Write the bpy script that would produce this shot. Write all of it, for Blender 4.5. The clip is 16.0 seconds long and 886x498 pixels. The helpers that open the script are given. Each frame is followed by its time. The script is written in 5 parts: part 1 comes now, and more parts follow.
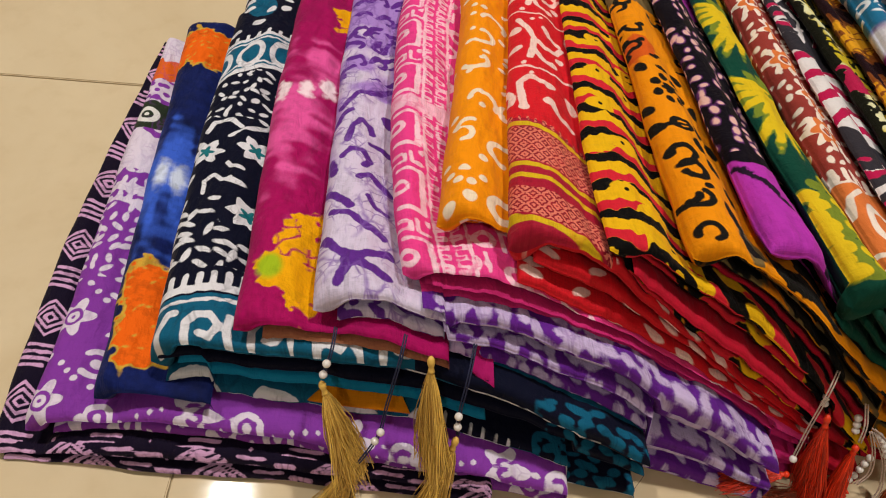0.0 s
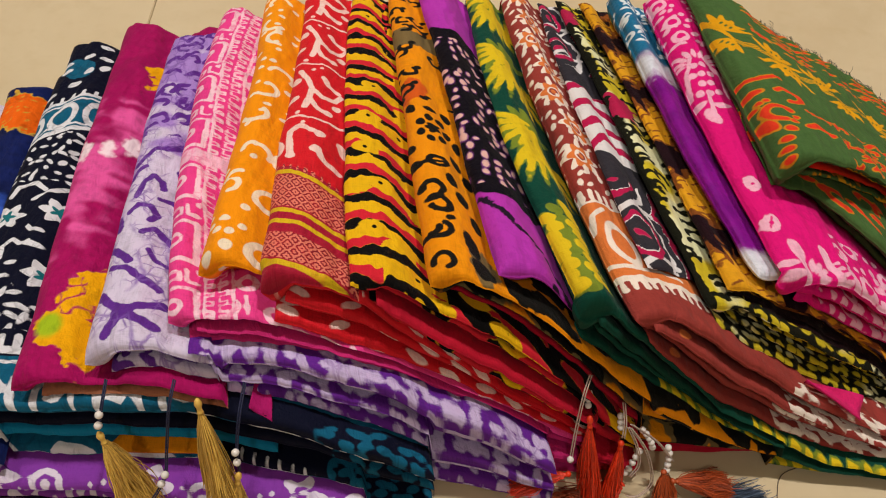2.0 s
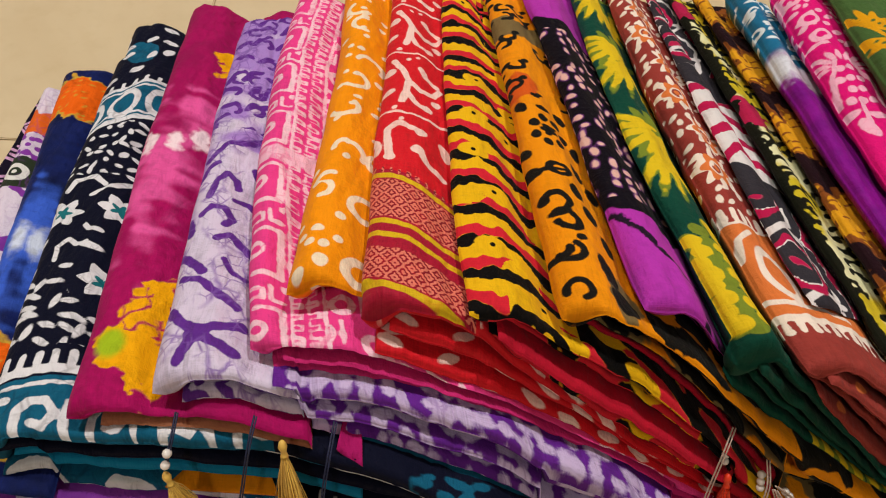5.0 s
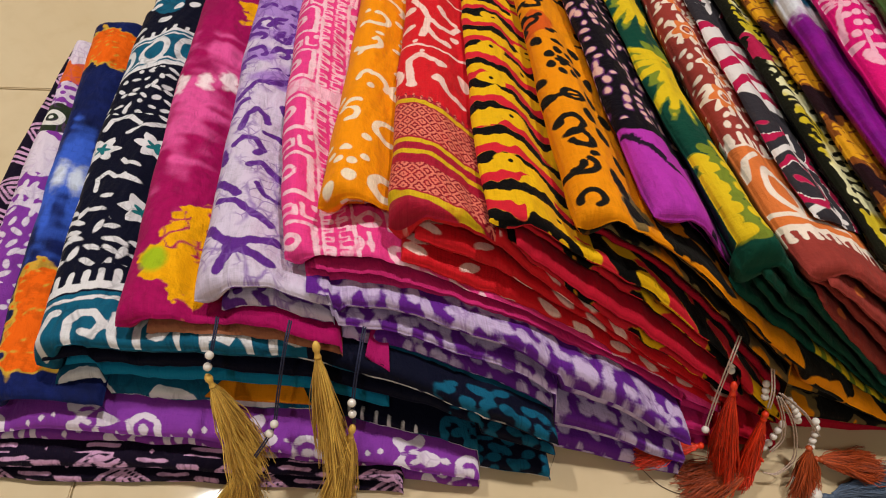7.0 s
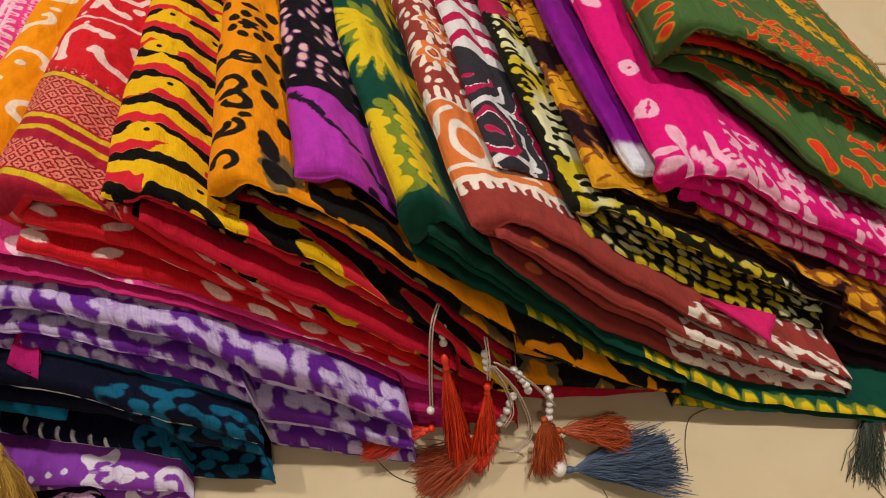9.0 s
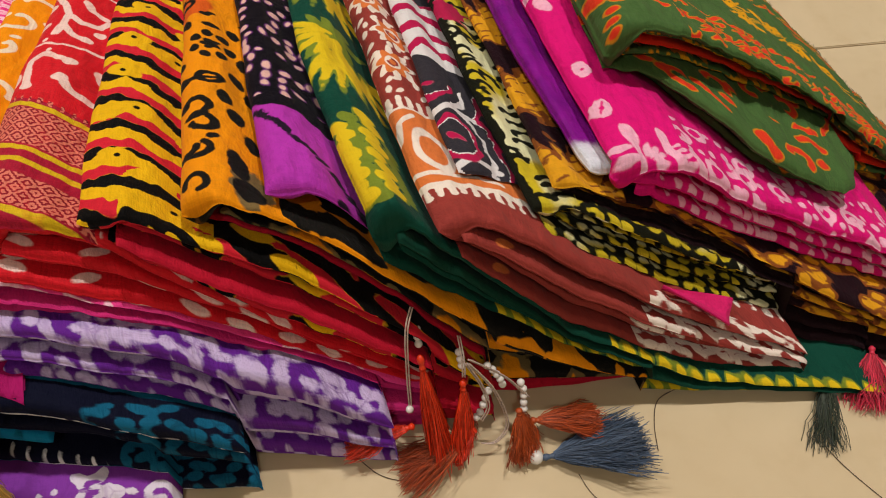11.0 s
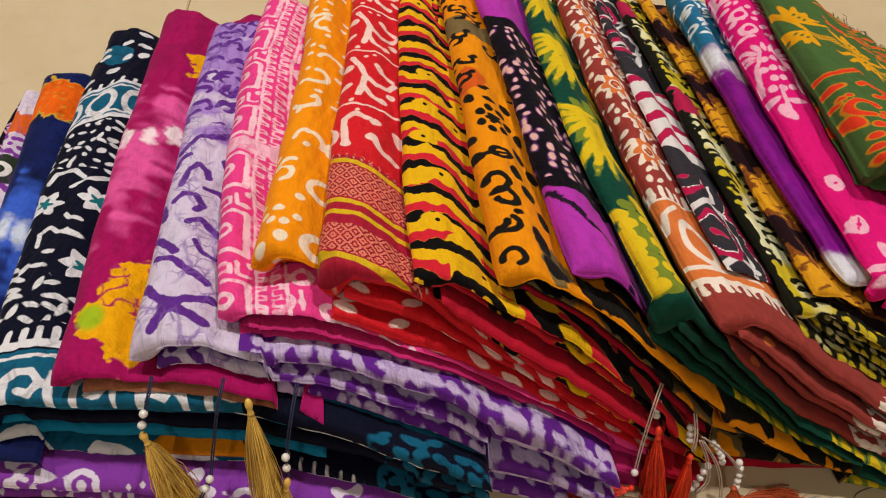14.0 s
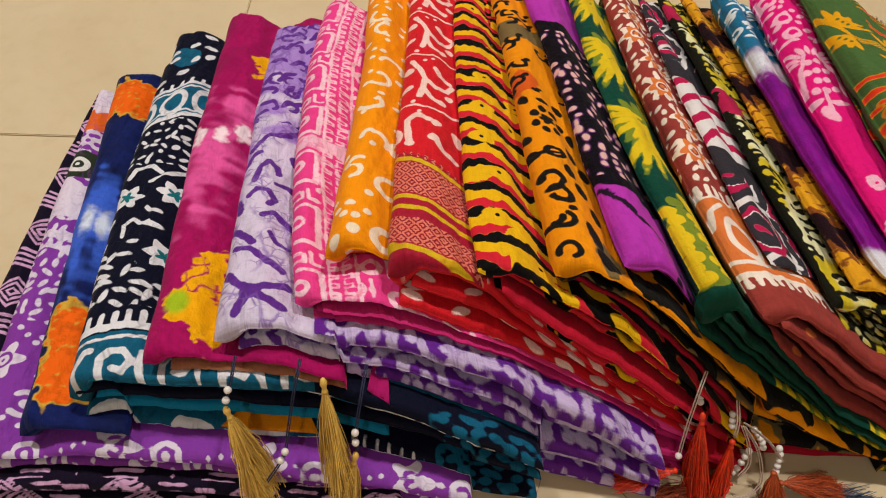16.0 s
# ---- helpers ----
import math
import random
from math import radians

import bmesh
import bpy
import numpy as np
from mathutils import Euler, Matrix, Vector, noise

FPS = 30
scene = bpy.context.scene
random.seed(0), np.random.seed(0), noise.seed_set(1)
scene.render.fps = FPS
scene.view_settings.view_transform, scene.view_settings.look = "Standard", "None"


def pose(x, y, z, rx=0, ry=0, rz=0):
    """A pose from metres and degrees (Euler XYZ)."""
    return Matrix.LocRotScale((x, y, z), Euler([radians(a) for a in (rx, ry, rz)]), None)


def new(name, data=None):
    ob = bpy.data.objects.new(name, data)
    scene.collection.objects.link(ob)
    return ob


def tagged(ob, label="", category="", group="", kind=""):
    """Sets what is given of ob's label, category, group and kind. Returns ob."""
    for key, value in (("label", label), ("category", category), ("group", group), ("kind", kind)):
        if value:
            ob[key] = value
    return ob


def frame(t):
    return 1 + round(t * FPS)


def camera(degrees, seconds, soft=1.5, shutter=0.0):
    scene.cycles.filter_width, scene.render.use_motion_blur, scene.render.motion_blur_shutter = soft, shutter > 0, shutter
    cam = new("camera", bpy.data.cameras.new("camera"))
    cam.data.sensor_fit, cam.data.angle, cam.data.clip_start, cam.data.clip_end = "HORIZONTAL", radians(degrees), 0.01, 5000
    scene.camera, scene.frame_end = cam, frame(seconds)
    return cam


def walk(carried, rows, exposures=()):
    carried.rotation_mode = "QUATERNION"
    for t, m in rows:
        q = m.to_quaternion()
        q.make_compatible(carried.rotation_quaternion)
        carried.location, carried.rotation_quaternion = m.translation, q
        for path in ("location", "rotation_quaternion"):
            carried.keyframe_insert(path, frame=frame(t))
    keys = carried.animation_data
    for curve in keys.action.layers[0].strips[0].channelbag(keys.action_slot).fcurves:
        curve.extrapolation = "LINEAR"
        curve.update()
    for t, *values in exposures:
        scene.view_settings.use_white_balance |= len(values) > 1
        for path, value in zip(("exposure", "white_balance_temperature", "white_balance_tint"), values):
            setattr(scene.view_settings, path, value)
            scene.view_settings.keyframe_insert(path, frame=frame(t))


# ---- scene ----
cam = camera(61.2, 16.0, soft=1.1)
METRES, EYE, TILT, LEAN, TURN = 0.9, 0.4683, -56.036, -1.389, 4.837
ROWS = [
    (0.0, 0.0, 0.0, 0.0, 0.0, 0.0, 0.0),
    (0.5, 0.034, -0.0084, 0.0066, -1.1, 0.45, 1.37),
    (1.0, 0.0664, -0.0204, 0.0072, -2.7, 0.98, 2.96),
    (1.5, 0.0901, -0.037, 0.0024, -3.61, 1.5, 3.9),
    (2.0, 0.1115, -0.0384, 0.0025, -4.23, 1.76, 4.82),
    (2.5, 0.1474, -0.0252, 0.0091, -4.53, 1.76, 5.61),
    (3.0, 0.183, 0.0196, 0.0204, -4.5, 1.75, 6.07),
    (3.5, 0.1834, 0.0439, 0.0255, -4.53, 1.71, 6.34),
    (4.0, 0.1697, 0.0335, 0.0336, -4.25, 1.83, 5.91),
    (4.5, 0.1196, 0.0273, 0.0318, -3.58, 1.88, 4.61),
    (5.0, 0.0629, 0.035, 0.0207, -2.28, 1.81, 2.54),
    (7.5, 0.0549, 0.0053, -0.0245, -1.27, 0.37, 3.0),
    (8.0, 0.1023, -0.0058, -0.0276, -3.06, 0.48, 5.13),
    (8.5, 0.1495, 0.0133, -0.0341, -3.79, 1.0, 6.26),
    (9.0, 0.2097, 0.0454, -0.0535, -5.11, 1.21, 7.94),
    (11.5, 0.2103, 0.016, -0.0379, -7.52, 0.08, 11.17),
    (12.0, 0.2098, 0.0171, 0.006, -7.67, 0.77, 10.95),
    (12.5, 0.2043, 0.0266, 0.0099, -7.56, 1.27, 10.31),
    (13.0, 0.1833, 0.0089, 0.0078, -7.07, 1.85, 8.89),
    (13.5, 0.1286, -0.0056, 0.0088, -5.68, 2.16, 6.38),
    (14.0, 0.0812, -0.0068, 0.0003, -3.33, 2.19, 3.65),
    (14.5, 0.0417, -0.0115, -0.0107, -1.52, 1.94, 2.3),
    (15.0, 0.0458, -0.0292, -0.0054, -0.91, 1.83, 2.21),
    (15.5, 0.0419, -0.0361, -0.0042, -0.65, 1.86, 2.39),
    (16.0, 0.0611, -0.0391, -0.0012, -1.02, 1.94, 3.0),
]
walk(cam, [(t, pose(-0.1219, -0.1765, EYE, TILT, LEAN, TURN) @ pose(METRES * x, METRES * y, METRES * z, 90 + pitch, roll, yaw)) for t, x, y, z, yaw, pitch, roll in ROWS])

import functools

# ---- world, room light ----
world = bpy.data.worlds.new("world")
scene.world = world
world.use_nodes = True
world.node_tree.nodes["Background"].inputs[0].default_value = (0.9, 0.86, 0.8, 1)
world.node_tree.nodes["Background"].inputs[1].default_value = 0.015
EXPOSURE = 0.0
scene.view_settings.exposure = EXPOSURE


# ---- node helpers ----
class Nodes:
    def __init__(self, name):
        self.mat = bpy.data.materials.new(name)
        self.mat.use_nodes = True
        self.t = self.mat.node_tree
        self.bsdf = self.t.nodes["Principled BSDF"]

    def put(self, value, socket):
        if isinstance(value, bpy.types.NodeSocket):
            self.t.links.new(value, socket)
        elif isinstance(value, (tuple, list)) and len(value) == 3 and socket.type == "RGBA":
            socket.default_value = (*value, 1)
        else:
            socket.default_value = value

    def math(self, op, a, b=0.0, c=0.0, clamp=False):
        n = self.t.nodes.new("ShaderNodeMath")
        n.operation, n.use_clamp = op, clamp
        for v, s in zip((a, b, c), n.inputs):
            self.put(v, s)
        return n.outputs[0]

    def ramp(self, v, lo, hi, a=0.0, b=1.0, smooth=True):
        n = self.t.nodes.new("ShaderNodeMapRange")
        n.interpolation_type = "SMOOTHSTEP" if smooth else "LINEAR"
        for value, s in zip((v, lo, hi, a, b), n.inputs):
            self.put(value, s)
        return n.outputs[0]

    def mix(self, f, a, b, mode="MIX"):
        n = self.t.nodes.new("ShaderNodeMix")
        n.data_type, n.blend_type = "RGBA", mode
        for value, s in zip((f, a, b), (n.inputs[0], n.inputs[6], n.inputs[7])):
            self.put(value, s)
        return n.outputs[2]

    def coords(self, kind="UV"):
        return self.t.nodes.new("ShaderNodeTexCoord").outputs[kind]

    def attr(self, name):
        n = self.t.nodes.new("ShaderNodeAttribute")
        n.attribute_name = name
        return n.outputs["Fac"]

    def mapped(self, vec, scale, shift=(0, 0, 0)):
        n = self.t.nodes.new("ShaderNodeMapping")
        n.inputs["Scale"].default_value = scale
        n.inputs["Location"].default_value = shift
        self.t.links.new(vec, n.inputs["Vector"])
        return n.outputs[0]

    def noise(self, vec, scale, detail=3.0, rough=0.55, distort=0.0):
        n = self.t.nodes.new("ShaderNodeTexNoise")
        self.t.links.new(vec, n.inputs["Vector"])
        n.inputs["Scale"].default_value, n.inputs["Detail"].default_value = scale, detail
        n.inputs["Roughness"].default_value, n.inputs["Distortion"].default_value = rough, distort
        return n.outputs[0]

    def noise_colour(self, vec, scale):
        n = self.t.nodes.new("ShaderNodeTexNoise")
        self.t.links.new(vec, n.inputs["Vector"])
        n.inputs["Scale"].default_value = scale
        return n.outputs["Color"]

    def voronoi(self, vec, scale, feature="F1", out="Distance"):
        n = self.t.nodes.new("ShaderNodeTexVoronoi")
        n.feature = feature
        self.t.links.new(vec, n.inputs["Vector"])
        n.inputs["Scale"].default_value = scale
        return n.outputs[out]

    def wave(self, vec, scale, axis="X", distort=0.0):
        n = self.t.nodes.new("ShaderNodeTexWave")
        n.bands_direction = axis
        self.t.links.new(vec, n.inputs["Vector"])
        n.inputs["Scale"].default_value, n.inputs["Distortion"].default_value = scale, distort
        return n.outputs["Fac"]

    def bump(self, height, strength, distance, normal=None):
        n = self.t.nodes.new("ShaderNodeBump")
        n.inputs["Strength"].default_value, n.inputs["Distance"].default_value = strength, distance
        self.t.links.new(height, n.inputs["Height"])
        if normal is not None:
            self.t.links.new(normal, n.inputs["Normal"])
        return n.outputs[0]


def rgb(text):
    """Linear colour from an sRGB hex text."""
    v = [int(text[i:i + 2], 16) / 255 for i in (0, 2, 4)]
    return tuple(c / 12.92 if c <= 0.04045 else ((c + 0.055) / 1.055) ** 2.4 for c in v)


def cloth(name, base, inks=(), mottle=0.25, crackle=0.0, gloss=0.75, thread=0.0, shade=None, sheen=0.03, zari=None, vein=None):
    """Printed cotton: a dyed ground, inks laid on by the printed fields a, b, c, d; each ink is (field, colour, softness, ragged)."""
    n = Nodes(name)
    uv = n.coords("UV")
    col = base
    fine = n.noise(uv, 900, 2.0)
    mid = n.noise(uv, 160, 3.0)
    big = n.noise(uv, 26, 3.0, 0.6)
    if shade:
        col = n.mix(n.ramp(big, 0.38, 0.66), base, shade)
    for field, ink, soft, ragged in inks:
        wob = n.math("MULTIPLY", n.math("SUBTRACT", n.math("ADD", mid, n.math("MULTIPLY", fine, 0.5)), 0.75), ragged)
        d = n.math("ADD", n.attr(field), wob)
        if zari == field:
            split = n.t.nodes.new("ShaderNodeSeparateXYZ")
            n.t.links.new(uv, split.inputs[0])
            across = n.math("PINGPONG", n.math("MULTIPLY", split.outputs[0], 260.0), 1.0)
            along = n.math("PINGPONG", n.math("ADD", n.math("MULTIPLY", split.outputs[1], 230.0), n.math("MULTIPLY", split.outputs[0], 64.0)), 1.0)
            nest = n.math("PINGPONG", n.math("MULTIPLY", n.math("ADD", across, along), 2.6), 1.0)
            stitch = n.math("MULTIPLY", n.wave(uv, 190, "Y", 0.4), 0.35)
            line = n.math("ADD", nest, stitch)
            ink = n.mix(n.ramp(line, 0.45, 0.75), rgb("8a1428"), ink)
        col = n.mix(n.ramp(d, soft, -soft), col, ink)
    if crackle:
        bent = n.t.nodes.new("ShaderNodeVectorMath")
        bent.operation = "ADD"
        n.t.links.new(uv, bent.inputs[0])
        n.t.links.new(n.mapped(n.noise_colour(uv, 60), (0.012, 0.012, 0)), bent.inputs[1])
        cells = n.voronoi(bent.outputs[0], 120, "DISTANCE_TO_EDGE")
        cells2 = n.voronoi(n.mapped(bent.outputs[0], (1.0, 0.4, 1), (3.1, 1.7, 0)), 70, "DISTANCE_TO_EDGE")
        line = n.math("MAXIMUM", n.ramp(cells, 0.085, 0.0), n.ramp(cells2, 0.06, 0.0))
        where = n.math("MULTIPLY", line, n.ramp(n.noise(uv, 45, 2.0), 0.42, 0.58))
        col = n.mix(n.math("MULTIPLY", where, crackle), col, vein or base)
    lum = n.math("ADD", 1.0 - mottle * 0.5, n.math("MULTIPLY", n.math("ADD", n.math("MULTIPLY", n.ramp(big, 0.3, 0.7), 0.6), n.math("MULTIPLY", n.ramp(mid, 0.3, 0.7), 0.4)), mottle))
    weave = n.math("MULTIPLY", n.wave(uv, 560, "X", 0.6), n.wave(uv, 560, "Y", 0.6))
    slub = n.noise(n.mapped(uv, (1100, 70, 1)), 1.0, 2.0)
    slub2 = n.noise(n.mapped(uv, (70, 1100, 1)), 1.0, 2.0)
    thr = n.math("ADD", slub, slub2)
    lum = n.math("MULTIPLY", lum, n.math("ADD", 0.72 - thread, n.math("MULTIPLY", thr, 0.28 + thread)))
    col = n.mix(1.0, col, n.mix(lum, (0, 0, 0), (1, 1, 1)), "MULTIPLY")
    n.put(col, n.bsdf.inputs["Base Color"])
    n.bsdf.inputs["Roughness"].default_value = gloss
    n.bsdf.inputs["Specular IOR Level"].default_value = 0.09
    n.bsdf.inputs["Sheen Weight"].default_value = sheen
    n.bsdf.inputs["Sheen Roughness"].default_value = 0.4
    crease = n.noise(n.mapped(uv, (55, 30, 1)), 1.0, 4.0, 0.6, 0.8)
    b = n.bump(crease, 0.55, 0.005)
    b = n.bump(n.noise(n.mapped(uv, (160, 90, 1), (5, 2, 0)), 1.0, 3.0, 0.6, 1.2), 0.4, 0.002, b)
    b = n.bump(weave, 0.25, 0.0004, b)
    b = n.bump(thr, 0.3, 0.0006, b)
    n.put(b, n.bsdf.inputs["Normal"])
    return n.mat


def plain(name, base, rough=0.6, metal=0.0, vary=0.2, scale=300.0, bump=0.0):
    n = Nodes(name)
    oc = n.coords("Object")
    f = n.noise(oc, scale, 3.0)
    dark = tuple(c * (1 - vary) for c in base)
    lite = tuple(min(1.0, c * (1 + vary)) for c in base)
    n.put(n.mix(n.ramp(f, 0.3, 0.7), dark, lite), n.bsdf.inputs["Base Color"])
    n.bsdf.inputs["Roughness"].default_value, n.bsdf.inputs["Metallic"].default_value = rough, metal
    if bump:
        n.put(n.bump(f, 0.4, bump), n.bsdf.inputs["Normal"])
    return n.mat


# ---- shared shapes ----
@functools.lru_cache(None)
def phases(seed):
    r = random.Random(seed)
    return [(r.uniform(0, 6.28), r.uniform(0, 6.28), r.uniform(-0.5, 0.5)) for _ in range(3)]


def wob(x, seed, k=1.0):
    """Smooth one-dimensional wander between about -1 and 1."""
    out = 0.0
    for (f, a), (p, _, _) in zip(((1.0, 0.5), (2.3, 0.3), (4.9, 0.2)), phases(seed)):
        out = out + a * np.sin(x * f * k + p)
    return out


def wob2(x, y, seed, kx, ky):
    out = 0.0
    for (f, a), (p, q, t) in zip(((1.0, 0.5), (1.9, 0.3), (3.7, 0.2)), phases(seed)):
        out = out + a * np.sin((x * kx + t * y * ky) * f + p) * np.cos((y * ky - t * x * kx) * f + q)
    return out


def mesh_object(name, verts, faces, material, parent=None, label="", smooth=True, uv=None, fields=None):
    me = bpy.data.meshes.new(name)
    me.from_pydata(verts, [], faces)
    if smooth:
        me.polygons.foreach_set("use_smooth", np.ones(len(me.polygons), bool))
    if uv is not None:
        idx = np.empty(len(me.loops), np.int32)
        me.loops.foreach_get("vertex_index", idx)
        me.uv_layers.new(name="UVMap").data.foreach_set("uv", np.asarray(uv, np.float32)[idx].ravel())
    for key, value in (fields or {}).items():
        me.attributes.new(key, "FLOAT", "POINT").data.foreach_set("value", np.ascontiguousarray(value, np.float32))
    me.materials.append(material)
    ob = new(name, me)
    if parent:
        ob.parent = parent
    if label:
        tagged(ob, label)
    return ob


def part(name, bm, material, parent, label=""):
    me = bpy.data.meshes.new(name)
    bm.to_mesh(me)
    bm.free()
    me.polygons.foreach_set("use_smooth", np.ones(len(me.polygons), bool))
    me.materials.append(material)
    ob = new(name, me)
    if parent:
        ob.parent = parent
    if label:
        tagged(ob, label)
    return ob


def smoothstep(a, b, x):
    t = np.clip((x - a) / (b - a), 0, 1)
    return t * t * (3 - 2 * t)


# ---- the fan of folded cloth: each bundle lies on the one before ----
class Bundle:
    def __init__(self, key, under, left, depth, front, profile, drop, layers=3, lump=0.0021):
        self.key, self.under, self.left, self.depth = key, under, left, depth
        self.front, self.drop, self.layers, self.lump = front, drop, layers, lump
        self.px = np.array([p[0] for p in profile]) - profile[0][0]
        self.pz = np.array([p[1] for p in profile])
        self.width = self.px[-1]
        self.seed = sum(ord(c) * (i + 3) for i, c in enumerate(key)) % 9973
        self.y0 = front[0] + front[1] * self.pz[0]
        self.over, self.far, self.near = None, None, None

    def edge(self, y):
        """The x of the left fold at depth y."""
        u = (y - self.y0) / (self.depth - self.y0)
        bow = self.left[2] * 4 * u * (1 - u) if len(self.left) > 2 else 0.0
        return self.left[0] + (self.left[1] - self.left[0]) * u + bow + 0.0012 * wob(y * 26, self.seed)

    def high(self, s):
        """The height of the top at the front, s metres to the right of the fold."""
        k = 0.010
        return (np.interp(s - k, self.px, self.pz) + 2 * np.interp(s, self.px, self.pz) + np.interp(s + k, self.px, self.pz)) / 4

    def lip(self, s):
        """The y of the front edge."""
        if self.near is not None:
            return np.interp(s, self.near[0], self.near[1]) + 0.0015 * wob(s * 30, self.seed + 1)
        bend = self.front[2] * np.maximum(s - self.front[3], 0) if len(self.front) > 2 else 0.0
        return self.front[0] + self.front[1] * self.high(s) + bend + 0.0022 * wob(s * 22, self.seed + 1)

    def back(self, s):
        """The y of the far edge."""
        if self.far is None:
            return self.depth + 0.004 * wob(s * 40, self.seed + 4)
        return np.interp(s, self.far[0], self.far[1])

    def top(self, x, y):
        low = self.under.top(x, y) if self.under else np.zeros_like(x)
        s = x - self.edge(y)
        u = np.clip((y - self.y0) / (self.depth - self.y0), -0.2, 1.1)
        z = self.high(np.clip(s, 0, self.width)) * (1 - self.drop * u)
        if self.over is not None:
            d = x - self.over.edge(y)
            z = z - 0.013 * np.exp(-np.where(d < 0, d / 0.013, d / 0.02) ** 2) * smoothstep(-0.02, 0.05, y - self.over.y0 + 0.02)
        z = z + self.lump * (wob2(x, y, self.seed + 2, 110, 26) + 0.7 * wob2(x, y, self.seed + 8, 260, 70)) * smoothstep(0, 0.02, s)
        z = np.maximum(z, low + 0.002)
        inside = (s >= -0.001) & (s <= self.width) & (y <= self.back(np.clip(s, 0, self.width))) & (y >= self.lip(np.clip(s, 0, self.width)) - 0.004)
        return np.where(inside, z, low)


def sheet(name, bundle, material, parent, lo, hi, start, reach, shift, design, round_left, round_front, seed, flip=0.0, fine=0.0011, label="", end=None, coarse=0.0022):
    """One folded layer of a bundle between the fractions lo and hi of its thickness; lo may be 'wrap' for the outer fold, which
    goes round the whole left side."""
    width = bundle.width if end is None else end
    a = np.arange(start, min(0.062, width), fine)
    a = np.concatenate([start + np.array([0, 0.0003, 0.0009]), a[1:]]) if len(a) > 2 else np.linspace(start, width, 12)
    b = np.arange(0.0635, width - 0.004, coarse)
    s = np.concatenate([a, b, width - np.array([0.0035, 0.0018, 0.0006, 0.0])])
    s = np.unique(np.round(s, 5))
    long = reach
    v = np.concatenate([[0, 0.0003, 0.0009], np.arange(0.0018, 0.036, 0.0012), np.arange(0.036, long - 0.005, 0.0012 if long > 0.1 else 0.004), [long - 0.004, long - 0.001, long]])
    v = np.unique(np.round(v, 5))
    S, V = np.meshgrid(s, v, indexing="ij")
    lip = bundle.lip(S) + shift + 0.0009 * wob(S * 45, seed)
    first = bundle.lip(S)
    if lo != "wrap":
        rest = bundle.under.top(bundle.edge(first) + S, first + 0.006) if bundle.under else np.zeros_like(S)
        lip = lip - bundle.front[1] * (0.4 if bundle.front[1] > 0.3 else 1.0) * np.clip((bundle.high(S) - rest) * (1 - (lo + hi) / 2), 0, 0.06)
    Y = lip + V * ((bundle.back(S) - lip) / long if long > 0.1 else 1.0)
    X = bundle.edge(Y) + S
    low = bundle.under.top(X, np.maximum(Y, first + 0.002)) if bundle.under else np.zeros_like(X)
    high = np.maximum(bundle.top(X, np.maximum(Y, bundle.lip(S))), low + 0.002)
    gap = high - low
    if lo == "wrap":
        zt = high
        zb = low + 0.0006 + gap * (1 - 1 / bundle.layers) * smoothstep(0.004, 0.02, S)
    else:
        zt, zb = low + gap * hi, low + 0.0004 + gap * lo
    zt = zt + 0.0006 * wob2(X, Y, seed + 5, 200, 75)
    dl, df = S - start, V
    dr, db = s[-1] - S, v[-1] - V
    k = np.ones_like(S)
    for d, r in ((dl, round_left), (df, round_front), (dr, 0.004), (db, 0.008)):
        k = k * np.sqrt(np.clip(1 - (1 - np.clip(d / r, 0, 1)) ** 2, 0, 1))
    mid = zb + (zt - zb) * 0.45
    top = mid + (zt - mid) * k
    bot = mid + (zb - mid) * k
    ns, nv = S.shape
    P = np.concatenate([np.stack([X, Y, top], -1).reshape(-1, 3), np.stack([X, Y, bot], -1).reshape(-1, 3)])
    base = np.arange(ns * nv).reshape(ns, nv)
    q = np.stack([base[:-1, :-1], base[1:, :-1], base[1:, 1:], base[:-1, 1:]], -1).reshape(-1, 4)
    rim = ((dl < 0.03) | (df < 0.03) | (dr < 0.02))[:-1, :-1].reshape(-1)
    faces = [tuple(f) for f in q.tolist()] + [tuple(f[::-1]) for f in (q[rim] + ns * nv).tolist()]
    ring = np.concatenate([base[:, 0], base[-1, 1:], base[-2::-1, -1], base[0, -2:0:-1]])
    nxt = np.roll(ring, -1)
    n0 = ns * nv
    faces += [(int(b2), int(a2), int(a2) + n0, int(b2) + n0) for a2, b2 in zip(ring, nxt)]
    thick = (zt - zb)
    U = np.concatenate([(S - start).ravel(), (-(S - start) - 0.6 * thick).ravel()])
    side = np.where(dl < df, V, -V - 0.6 * thick)
    W = np.concatenate([V.ravel(), side.ravel()])
    if flip:
        U, W = U + flip, W + 0.37 * flip
    used = np.zeros(len(P), bool)
    used[:n0] = True
    used[(q[rim] + n0).ravel()] = True
    used[ring + n0] = True
    renum = np.cumsum(used) - 1
    renum = renum.tolist()
    faces = [tuple(renum[i] for i in f) for f in faces]
    P, U, W = P[used], U[used], W[used]
    fields = design(U, W)
    uv = np.stack([U, W], -1)
    return mesh_object(name, P.tolist(), faces, material, parent, label, uv=uv, fields=fields)



# ---- printed motifs: signed distances in millimetres, u across from the fold and w along from the front ----
def disc(u, w, x, y, r):
    return np.hypot(u - x, w - y) - r


def ell(u, w, x, y, a, b, deg=0.0):
    c, s = math.cos(radians(deg)), math.sin(radians(deg))
    p, q = (u - x) * c + (w - y) * s, -(u - x) * s + (w - y) * c
    k = np.hypot(p / a, q / b)
    return (k - 1) * min(a, b) * np.where(k > 1, 1.0, 1.0)


